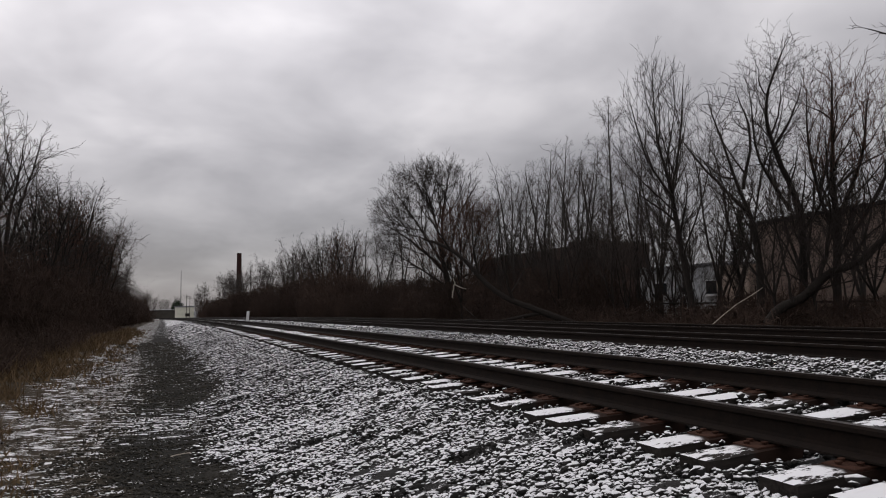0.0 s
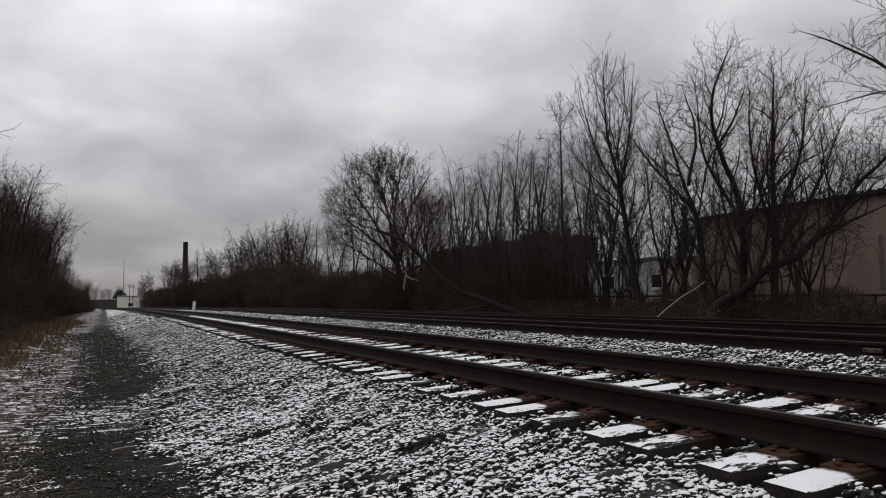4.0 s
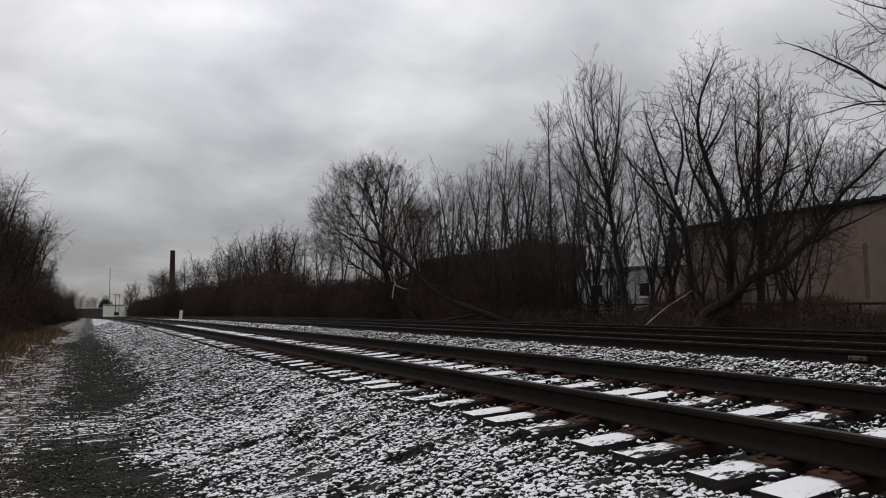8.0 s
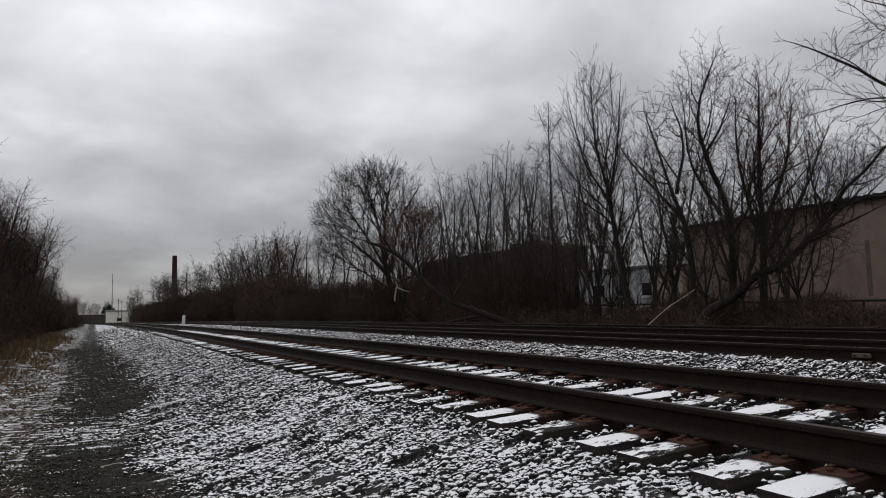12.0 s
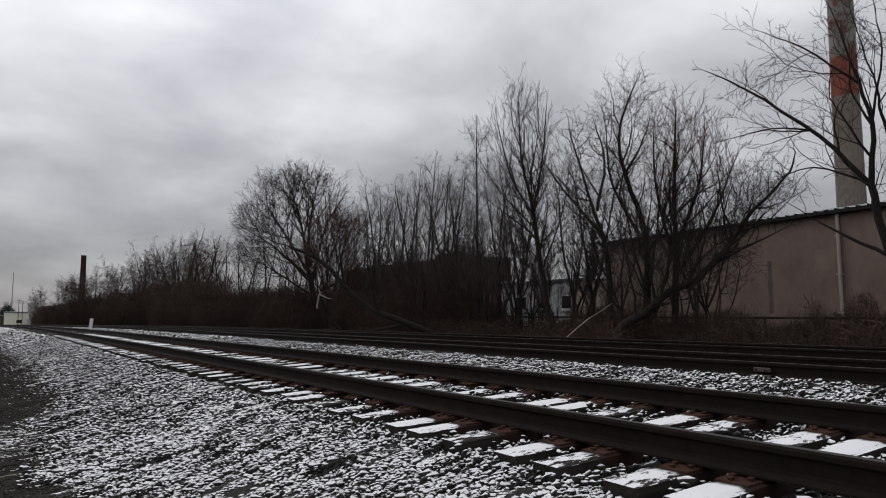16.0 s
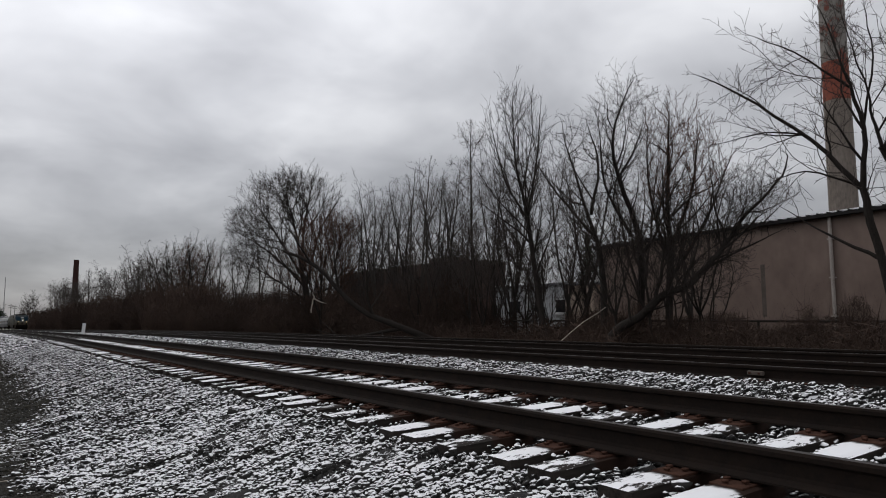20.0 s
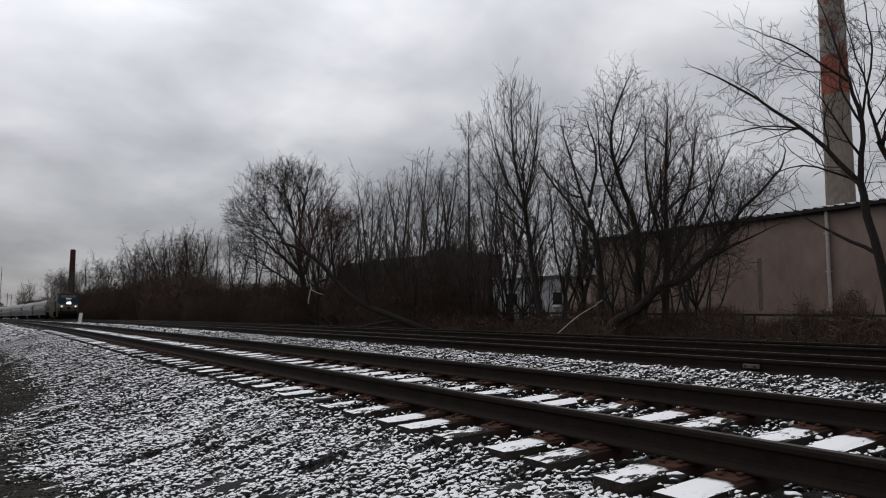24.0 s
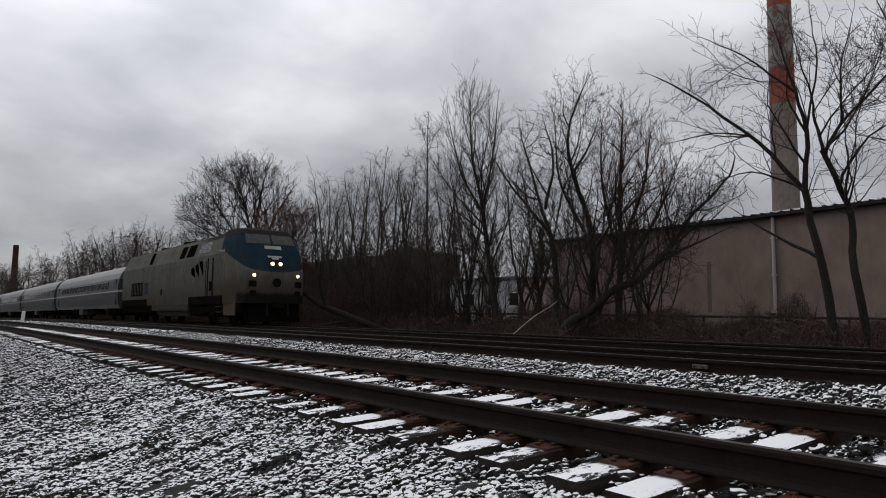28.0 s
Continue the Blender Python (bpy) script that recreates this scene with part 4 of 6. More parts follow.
def wheelset(parent, y, r, half=0.78):
    for s in (-1, 1):
        w = part("wheel", rod((s * half - 0.07, y, r), (s * half + 0.07, y, r), r, sides=24), MAT["black"], parent)
        part("axle_box", box(s * 1.02 - 0.10, y - 0.17, r - 0.16, s * 1.02 + 0.10, y + 0.17, r + 0.18, 0.03), MAT["black"], w)


def bogie(parent, y, base, r, axles=2):
    fr = part("bogie_frame", box(-1.12, y - base / 2 - 0.7, r + 0.10, -0.96, y + base / 2 + 0.7, r + 0.38, 0.05), MAT["black"], parent)
    box_bm = box(0.96, y - base / 2 - 0.7, r + 0.10, 1.12, y + base / 2 + 0.7, r + 0.38, 0.05)
    part("bogie_frame", box_bm, MAT["black"], parent)
    part("bolster", box(-1.0, y - 0.35, r - 0.1, 1.0, y + 0.35, r + 0.45, 0.05), MAT["black"], parent)
    for i in range(axles):
        wheelset(parent, y + base * (i / (axles - 1) - 0.5), r)
    for sx in (-1.06, 1.06):
        for dy in (-0.35, 0.35):
            part("spring", rod((sx, y + dy, r - 0.15), (sx, y + dy, r + 0.3), 0.11, sides=10), MAT["black"], parent)


def make_locomotive():
    L = thing("locomotive", "grimy silver passenger locomotive with a blue nose and lit headlights", "locomotive")
    body = part("body", loco_body(), MAT["loco"], L, "monocoque body in dirty silver with a blue nose")
    for u0, u1 in ((-0.90, -0.04), (0.04, 0.90)):
        part("windshield", nose_panel(u0, u1, 3.58, 4.02), MAT["windshield"], body, "windshield pane with the sky's reflection put into its grey")
    part("number_board", nose_panel(-0.30, 0.30, 3.34, 3.50, 0.02), MAT["board"], body, "pale lit number board")
    part("emblem", nose_panel(-0.24, 0.24, 2.96, 3.04, 0.012, depth=0.01), MAT["board"], body)
    part("emblem", nose_panel(-0.12, 0.12, 2.88, 2.95, 0.012, depth=0.01), MAT["board"], body)
    part("headlight_housing", nose_panel(-0.26, 0.26, 2.55, 2.80, 0.03, depth=0.05), MAT["logo"], body)
    for u in (-0.14, 0.14):
        p = loco_front(u, 2.68)
        lamp = part("headlight", rod(p + Vector((0, -0.07, 0)), p + Vector((0, 0.08, 0)), 0.082, sides=16), MAT["lamp"], body, "round lit headlight")
        part("bulb", rod(p + Vector((0, -0.085, 0)), p + Vector((0, -0.06, 0)), 0.034, sides=10), MAT["bulb"], lamp)
    for u in (-0.76, 0.76):
        p = loco_front(u, 2.16)
        lamp = part("ditch_light", rod(p + Vector((0, -0.06, 0)), p + Vector((0, 0.08, 0)), 0.068, sides=16), MAT["lamp_dim"], body, "round lit ditch light")
        part("bulb", rod(p + Vector((0, -0.075, 0)), p + Vector((0, -0.05, 0)), 0.024, sides=10), MAT["bulb"], lamp)
        q = loco_front(u, 1.78)
        part("step_recess", box(q.x - 0.2, q.y - 0.02, 1.66, q.x + 0.2, q.y + 0.1, 1.92, 0.01), MAT["black"], body)
        q = loco_front(u, 1.42)
        part("step_recess", box(q.x - 0.13, q.y - 0.02, 1.30, q.x + 0.13, q.y + 0.1, 1.50, 0.01), MAT["black"], body)
    p = loco_front(0, 1.85)
    part("brake_hatch", rod(p + Vector((0, -0.03, 0)), p + Vector((0, 0.1, 0)), 0.2, sides=16), MAT["black"], body)
    for s in (-1, 1):                                     # both sides
        X = s * 1.535
        a, b = sorted((X - s * 0.02, X + s * 0.012))

        def side_panel(name, y0, y1, z0, z1, m, label="", parent=body):
            return part(name, box(a, y0, z0, b, y1, z1), MAT[m], parent, label)
        side_panel("cab_door", 3.46, 3.60, 1.25, 3.1, "black")
        side_panel("cab_door", 4.13, 4.24, 1.25, 3.1, "black")
        side_panel("vent", 3.55, 3.95, 1.55, 2.0, "black", "dark louvred vent")
        side_panel("vent", 15.6, 18.2, 1.55, 2.35, "black", "large dark radiator grille")
        side_panel("vent", 14.4, 15.2, 1.6, 2.3, "logo")
        side_panel("hatch", 11.6, 11.8, 1.5, 1.85, "black")
        for k in range(7):
            part("louvre", box(a - 0.012, 15.65 + 0.36 * k, 1.6, b + 0.012, 15.72 + 0.36 * k, 2.3), MAT["loco"], body)
        for k in range(3):                                 # swept emblem, three tapering bars
            bm = bmesh.new()
            X2 = b if s > 0 else a
            y0 = 5.0 + 0.62 * k
            v = [bm.verts.new((X2, y, z)) for y, z in ((y0, 3.05 - 0.12 * k), (y0 + 0.42, 3.0 - 0.14 * k), (y0 + 0.30, 2.75 - 0.16 * k), (y0 - 0.05, 2.45 - 0.05 * k), (y0 - 0.25, 2.2), (y0 - 0.12, 2.7))]
            bm.faces.new(v)
            bmesh.ops.solidify(bm, geom=bm.faces[:], thickness=0.01)
            part("emblem", bm, MAT["logo"], body)
        # black strips added low on the sides, for the shade around the bogies
        for y0, y1 in ((2.2, 6.9), (14.6, 20.5)):
            part("bogie_skirt", box(min(s * 1.53, s * 1.545), y0, 0.93, max(s * 1.53, s * 1.545), y1, 1.32), MAT["black"], body)

        def upper(name, y0, y1, z0, z1, m, shear=0.0):
            bm = bmesh.new()
            pts = []
            for y, z in ((y0, z0), (y1, z0), (y1 + shear, z1), (y0 + shear, z1)):
                u = loco_share(z, y)
                pts.append(bm.verts.new((s * (u * loco_half(y) + 0.012), y, z)))
            bm.faces.new(pts)
            bmesh.ops.solidify(bm, geom=bm.faces[:], thickness=0.03)
            part(name, bm, MAT[m], body)
        upper("side_window", 2.15, 2.9, 3.3, 3.78, "windshield", 0.25)
        upper("cab_panel", 4.3, 5.9, 3.45, 3.95, "windshield", 0.1)
        upper("grille", 6.5, 7.7, 3.35, 4.0, "black", 0.15)
        upper("grille", 8.0, 8.9, 3.35, 4.0, "black", 0.15)
        upper("grille", 13.9, 14.6, 3.35, 4.05, "black", 0.3)
        part("nose_skirt", box(min(s * 1.44, s * 1.50), 0.75, 0.42, max(s * 1.44, s * 1.50), 2.15, 1.02, 0.015), MAT["skirt"], body, "brown grimy step panel below the nose")
        for z in (0.55, 0.80):
            part("step", box(min(s * 1.40, s * 1.56), 2.30, z, max(s * 1.40, s * 1.56), 2.95, z + 0.04, 0.01), MAT["tank"], body)
        part("grab_rail", rod((s * 1.58, 3.36, 1.35), (s * 1.58, 3.36, 2.95), 0.02, sides=6), MAT["tank"], body)
        part("grab_rail", rod((s * 1.58, 4.34, 1.35), (s * 1.58, 4.34, 2.95), 0.02, sides=6), MAT["tank"], body)
        part("side_sill", box(s * 1.38 - 0.14, 7.0, 0.62, s * 1.38 + 0.14, 13.6, 1.0, 0.05), MAT["tank"], body)
        part("step_ladder", box(s * 1.4 - 0.06, 3.4, 0.4, s * 1.4 + 0.06, 4.0, 1.0, 0.02), MAT["black"], L)
    part("fuel_tank", box(-1.35, 7.4, 0.35, 1.35, 13.2, 0.98, 0.15), MAT["tank"], L, "brown grimy fuel tank")
    part("underframe", box(-1.42, 13.3, 0.55, 1.42, 20.4, 1.0), MAT["black"], L)
    part("underframe", box(-1.42, 0.5, 0.55, 1.42, 7.3, 1.0), MAT["black"], L)
    pilot = bmesh.new()
    v = [pilot.verts.new(p) for p in ((-1.3, 0.2, 0.15), (0, -0.35, 0.15), (1.3, 0.2, 0.15), (-1.3, 0.35, 1.0), (0, 0.0, 1.0), (1.3, 0.35, 1.0))]
    pilot.faces.new((v[0], v[1], v[4], v[3]))
    pilot.faces.new((v[1], v[2], v[5], v[4]))
    bmesh.ops.solidify(pilot, geom=pilot.faces[:], thickness=-0.08)
    part("plow", pilot, MAT["black"], L, "black snow plow")
    part("coupler", box(-0.16, -0.75, 0.72, 0.16, 0.2, 1.02, 0.05), MAT["black"], L)
    for sx in (-0.45, 0.5):
        part("hose", rod((sx, -0.25, 0.95), (sx, -0.3, 0.4), 0.035, sides=6), MAT["rubber"], L)
    bogie(L, 4.0, 2.8, 0.5)
    bogie(L, 16.8, 2.8, 0.5)
    for y, h in ((3.9, 0.12), (9.5, 0.10), (10.8, 0.14), (15.2, 0.12)):
        part("roof_vent", box(-0.45, y, 4.36, 0.45, y + 0.8, 4.40 + h, 0.03), MAT["black"], body)
    for dy in (2.7, 2.95, 3.2):
        part("horn", rod((0.25, dy, 4.47), (0.25, dy - 0.35, 4.47), 0.03, 0.07, 8), MAT["black"], body)
    return L


COACH_RING = [(1.36, 0.85), (1.48, 1.05), (1.55, 1.6), (1.57, 2.1), (1.54, 2.5), (1.47, 2.9), (1.33, 3.25), (1.10, 3.55), (0.75, 3.76), (0.35, 3.85)]


def coach_body(length):
    prof = [(-x, z) for x, z in COACH_RING] + COACH_RING[::-1]
    n = len(prof)
    ys = (0.5, length * 0.33, length * 0.66, length - 0.5)
    v = [(x, y, z) for y in ys for x, z in prof]
    f = [(j * n + i, (j + 1) * n + i, (j + 1) * n + (i + 1) % n, j * n + (i + 1) % n) for j in range(3) for i in range(n)]
    f += [tuple(range(n))[::-1], tuple(3 * n + i for i in range(n))]
    return mesh("body", v, f, smooth=False)


def make_coach():
    C = thing("coach", "silver fluted passenger coach with a dark window band", "train car", group="coaches of the train")
    Ln = 25.6
    body = part("body", coach_body(Ln), MAT["coach"], C)
    win = bpy.data.meshes.new("window")
    bm = box(-0.02, -0.52, 2.22, 0.02, 0.52, 2.70, 0.015)
    bm.to_mesh(win)
    bm.free()
    win.materials.append(MAT["glass"])
    for s in (-1, 1):
        for k in range(15):
            o = new("window", win)
            o.parent = body
            o.matrix_basis = pose(s * 1.545, 3.9 + 1.27 * k, 0, 0, 0, 0)
        for y in (1.5, Ln - 1.5):
            a, b = sorted((s * 1.50, s * 1.575))
            part("door", box(a, y - 0.45, 1.1, b, y + 0.45, 2.85, 0.02), MAT["coach"], body)
        part("underside_box", box(s * 1.0 - 0.35, 8.6, 0.42, s * 1.0 + 0.35, 11.2, 0.9, 0.03), MAT["black"], C)
        part("underside_box", box(s * 1.0 - 0.35, 13.2, 0.38, s * 1.0 + 0.35, 14.6, 0.9, 0.03), MAT["coach"], C)
        part("underside_box", box(s * 1.0 - 0.35, 15.2, 0.45, s * 1.0 + 0.35, 17.4, 0.9, 0.03), MAT["black"], C)
    for y0, y1 in ((-0.18, 0.5), (Ln - 0.5, Ln + 0.18)):
        part("diaphragm", box(-1.1, y0, 0.95, 1.1, y1, 3.45, 0.06), MAT["rubber"], C, "dark ribbed gangway bellows")
        part("buffer_beam", box(-1.3, y0 + 0.05, 0.75, 1.3, y1 - 0.05, 1.05, 0.02), MAT["black"], C)
    bogie(C, 3.4, 2.5, 0.46)
    bogie(C, Ln - 3.4, 2.5, 0.46)
    for y in (6.0, 12.5, 19.0):
        part("roof_vent", box(-0.5, y, 3.82, 0.5, y + 1.2, 3.93, 0.03), MAT["coach"], body)
    return C


def make_train():
    first = make_coach()
    cars = [(make_locomotive(), 0.0, 20.8)]
    for i in range(6):
        cars.append((first if i == 0 else copy_thing(first, Matrix()), 21.3 + 26.0 * i, 25.6))
    return cars


CARS = make_train()

# ---------------------------------------------------------------- bare trees


def tubes(name, limbs, thin=0.0, thick=9.0, extra=None):
    """One mesh of tapering tubes out of limbs, each a list of (point, radius). Only limbs whose foot is between the two radii."""
    groups = {}
    for pts in limbs:
        r0 = pts[0][1]
        if thin <= r0 < thick:
            groups.setdefault((len(pts), 3 if r0 < 0.025 else 5 if r0 < 0.07 else 8), []).append([(*p, r) for p, r in pts])
    V, F, n0 = [np.zeros((0, 3))], [np.zeros((0, 3), int)], 0
    for (n, sides), data in groups.items():
        A = np.array(data)
        if n == 2:                                     # last twigs: slim three-sided points
            P, Q, r = A[:, 0, :3], A[:, 1, :3], A[:, 0, 3]
            D = Q - P
            side = np.cross(D, (0.31, 0.93, 0.2))
            side *= (r / (np.linalg.norm(side, axis=1) + 1e-9))[:, None]
            up = np.cross(D, side)
            up *= (r / (np.linalg.norm(up, axis=1) + 1e-9))[:, None]
            V.append(np.stack([P + side, P - 0.5 * side + 0.87 * up, P - 0.5 * side - 0.87 * up, Q], 1).reshape(-1, 3))
            q = np.array([[0, 1, 3], [1, 2, 3], [2, 0, 3]])
            F.append((q[None] + (np.arange(len(A)) * 4)[:, None, None]).reshape(-1, 3) + n0)
            n0 += 4 * len(A)
            continue
        m, P, r = len(A), A[:, :, :3], A[:, :, 3]
        D = np.gradient(P, axis=1)
        D /= np.linalg.norm(D, axis=2)[..., None] + 1e-9
        side = np.cross(D, (0.31, 0.93, 0.2))
        side /= np.linalg.norm(side, axis=2)[..., None] + 1e-9
        up = np.cross(D, side)
        a = np.arange(sides) * 2 * math.pi / sides
        ring = P[:, :, None, :] + r[:, :, None, None] * (np.cos(a)[None, None, :, None] * side[:, :, None, :] + np.sin(a)[None, None, :, None] * up[:, :, None, :])
        V.append(ring.reshape(-1, 3))
        i = np.arange(n - 1)[:, None] * sides + np.arange(sides)[None, :]
        j = np.arange(n - 1)[:, None] * sides + (np.arange(sides)[None, :] + 1) % sides
        q = np.stack([i, j, j + sides, i, j + sides, i + sides], -1).reshape(-1, 3)
        F.append((q[None] + (np.arange(m) * n * sides)[:, None, None]).reshape(-1, 3) + n0)
        n0 += m * n * sides
    if extra is not None:
        V.append(extra[0])
        F.append(extra[1] + n0)
    return tri_mesh(name, np.concatenate(V), np.concatenate(F), smooth=True)


def turned(d, angle, az):
    x = d.orthogonal().normalized()
    y = d.cross(x)
    return (d * math.cos(angle) + (x * math.cos(az) + y * math.sin(az)) * math.sin(angle)).normalized()


class Grower:
    """Grows bare branches. counts: side shoots by level; angle: their spread; lift: pull upwards; wander: crookedness."""

    def __init__(self, seed, counts, ratio=0.52, angle=0.75, lift=0.12, wander=0.16, shrink=0.6, twig=0.0045, first=0.25, tip=2, deep=0.55):
        self.r = random.Random(seed)
        self.counts, self.ratio, self.angle, self.lift, self.wander = counts, ratio, angle, lift, wander
        self.shrink, self.twig, self.first, self.tip = shrink, twig, first, tip
        self.deep = deep
        self.limbs = []

    def limb(self, p, d, length, radius, level):
        r = self.r
        n = (9, 7, 5, 4, 3, 3)[min(level, 5)] if level < len(self.counts) else self.tip
        pts = [(p.copy(), radius)]
        step = length / (n - 1)
        for i in range(1, n):
            d = (d + Vector((r.gauss(0, 1), r.gauss(0, 1), r.gauss(0, 1))) * self.wander + Vector((0, 0, self.lift))).normalized()
            p = p + d * step
            pts.append((p, max(self.twig, radius * (1 - 0.85 * i / (n - 1)))))
        self.along(pts, level)

    def along(self, pts, level, scale=1.0):
        """Keep a limb and set side shoots along it."""
        r = self.r
        self.limbs.append(pts)
        if level >= len(self.counts):
            return
        P = [q[0] for q in pts]
        total = sum((b - a).length for a, b in zip(P, P[1:]))
        k = max(1, round(self.counts[level] * scale * r.uniform(0.8, 1.2)))
        az = r.uniform(0, 6.28)
        for c in range(k):
            lo = self.first if level == 0 else 0.12
            f = lo + (1 - lo) * (c + r.random()) / k
            s = f * (len(P) - 1)
            i = min(int(s), len(P) - 2)
            w = s - i
            q = P[i].lerp(P[i + 1], w)
            d = (P[i + 1] - P[i]).normalized()
            az += 2.4 + r.uniform(-0.5, 0.5)
            nd = turned(d, self.angle * (1.0 if level == 0 else 1.2) * r.uniform(0.65, 1.3), az)
            rad = (pts[i][1] * (1 - w) + pts[i + 1][1] * w) * self.shrink
            ln = total * (self.ratio * (1.12 - 0.78 * f) if level == 0 else self.deep * (1.12 - 0.62 * f)) * r.uniform(0.65, 1.35)
            self.limb(q, nd, ln, max(self.twig, rad), level + 1)


def guide(points, r0, r1, steps=3, seed=0):
    """A limb through a few chosen points."""
    r = random.Random(seed)
    P = [Vector(p) for p in points]
    out, n = [], (len(P) - 1) * steps
    for i in range(len(P) - 1):
        a, b = P[max(i - 1, 0)], P[min(i + 2, len(P) - 1)]
        for k in range(steps):
            t = k / steps
            p0, p1 = P[i], P[i + 1]
            q = 0.5 * ((2 * p0) + (p1 - a) * t + (2 * a - 5 * p0 + 4 * p1 - b) * t * t + (3 * p0 - a - 3 * p1 + b) * t ** 3)
            j = i * steps + k
            out.append((q + Vector((r.gauss(0, 1), r.gauss(0, 1), 0)) * 0.02, r0 + (r1 - r0) * j / n))
    out.append((P[-1], r1))
    return out


def fine_crown(limbs, clouds, seed, s=1.0, angle=0.68, lift=0.10, wander=0.09, reach=3.0, tip=0.0055, dense=1.0, depth=3, bare=0.12, major=0.0):
    """Side branches that sweep out of the given limbs and fill rounded clouds of space (centre, radii), each with its own shoots and twigs.
    s: coarseness; reach: longest side branch; bare: share of each limb's foot without branches; major: spacing of strong side limbs."""
    r = random.Random(seed)
    out = [list(limb) for limb in limbs]
    room = [(c[0], c[1], c[2], 1 / q[0] ** 2, 1 / q[1] ** 2, 1 / q[2] ** 2) for c, q in clouds]
    gaps = (0.34 * s / dense, 0.24 * s / dense, 0.17 * s / dense)
    most = (7, 5, 3)

    def inside(p):
        return any((p.x - x) ** 2 * a + (p.y - y) ** 2 * b + (p.z - z) ** 2 * c < 1 for x, y, z, a, b, c in room)

    def free(p, d):
        """How far a branch that bends upwards can go before it leaves the crown for good."""
        far, e = 0.0, Vector(d)
        k, go = max(3, int(reach / 0.13)), 0.13 * s
        for i in range(1, k + 1):
            e = Vector((e.x, e.y, e.z + lift * 0.4)).normalized()
            p = p + e * go
            if inside(p):
                far = go * i
        return far

    def shoot(p, d, length, rad, level):
        n = most[level - 1]
        step, pts = length / (n - 1), [(p, rad)]
        for i in range(1, n):
            d = Vector((d.x + r.gauss(0, wander), d.y + r.gauss(0, wander), d.z + lift + r.gauss(0, wander))).normalized()
            p = p + d * step
            pts.append((p, rad + (tip * 0.7 - rad) * i / (n - 1)))
        out.append(pts)
        if level < depth:
            along(pts, level, length)

    def along(pts, level, length):
        start = bare if level == 0 else 0.14
        count = length * (1 - start) / gaps[level]
        az = r.uniform(0, 6.28)
        for c in range(int(count + r.random())):
            f = min(0.999, start + (1 - start) * (c + r.random()) / max(count, 1))
            w = f * (len(pts) - 1)
            i = int(w)
            w -= i
            q, d = pts[i][0].lerp(pts[i + 1][0], w), (pts[i + 1][0] - pts[i][0]).normalized()
            here = pts[i][1] * (1 - w) + pts[i + 1][1] * w
            az += 2.4 + r.uniform(-0.5, 0.5)
            d = turned(d, angle * r.uniform(0.65, 1.3), az)
            if level == 0:
                size = min(free(q, d), reach * s * (1.15 - 0.55 * f)) * r.uniform(0.65, 1.08)
                if size < 0.12 * s:
                    continue
            else:
                size = max(0.16 * s, length * (0.66 - 0.34 * f) * r.uniform(0.55, 1.2))
            shoot(q, d, size, max(tip, min(here * 0.65, tip * 0.5 + 0.0125 * size)), level + 1)
    strong = list(limbs)
    if major:
        for limb in limbs:
            length = sum((q[0] - p[0]).length for p, q in zip(limb, limb[1:]))
            az = r.uniform(0, 6.28)
            for c in range(int(length * 0.85 / major + r.random())):
                w = min(0.97, 0.30 + 0.68 * (c + r.random()) * major / (length * 0.85)) * (len(limb) - 1)
                i = int(w)
                q, d = limb[i][0].lerp(limb[i + 1][0], w - i), (limb[i + 1][0] - limb[i][0]).normalized()
                az += 2.4 + r.uniform(-0.6, 0.6)
                d = turned(d, angle * r.uniform(0.6, 1.05), az)
                size = min(free(q, d) * r.uniform(0.8, 1.0), reach * s)
                low = limb[0][0].z < 0.2 and q.z < 0.55 * limb[-1][0].z and limb[-1][1] > 0.05
                if size < 0.9 * s or low:
                    continue
                rad, pts = min(limb[i][1] * 0.6, tip + 0.017 * size), [(q, min(limb[i][1] * 0.6, tip + 0.017 * size))]
                for j in range(1, 9):
                    d = Vector((d.x + r.gauss(0, wander), d.y + r.gauss(0, wander), d.z + lift + r.gauss(0, wander))).normalized()
                    q = q + d * size / 8
                    pts.append((q, rad + (tip - rad) * j / 8))
                strong.append(pts)
                out.append(pts)
    for limb in strong:
        length = sum((q[0] - p[0]).length for p, q in zip(limb, limb[1:]))
        along(limb, 0, length)
        if limb[-1][1] < 0.05:
            p, d = limb[-1][0], (limb[-1][0] - limb[-2][0]).normalized()
            for _ in range(2):
                shoot(p, turned(d, r.uniform(0.05, 0.3), r.uniform(0, 6.28)), max(0.5 * s, min(1.3 * s, free(p, d))), limb[-1][1], 1)
    return out


def finish_tree(name, label, limbs, at, bark="bark", twigs="twig", group="bare trees", cut=0.022):
    t = thing(name, label, "tree", at, group)
    part("trunk", tubes("trunk", limbs, thin=cut), MAT[bark], t)
    part("crown", tubes("crown", limbs, thick=cut), MAT[twigs], t, "tangle of thin leafless twigs")
    return t


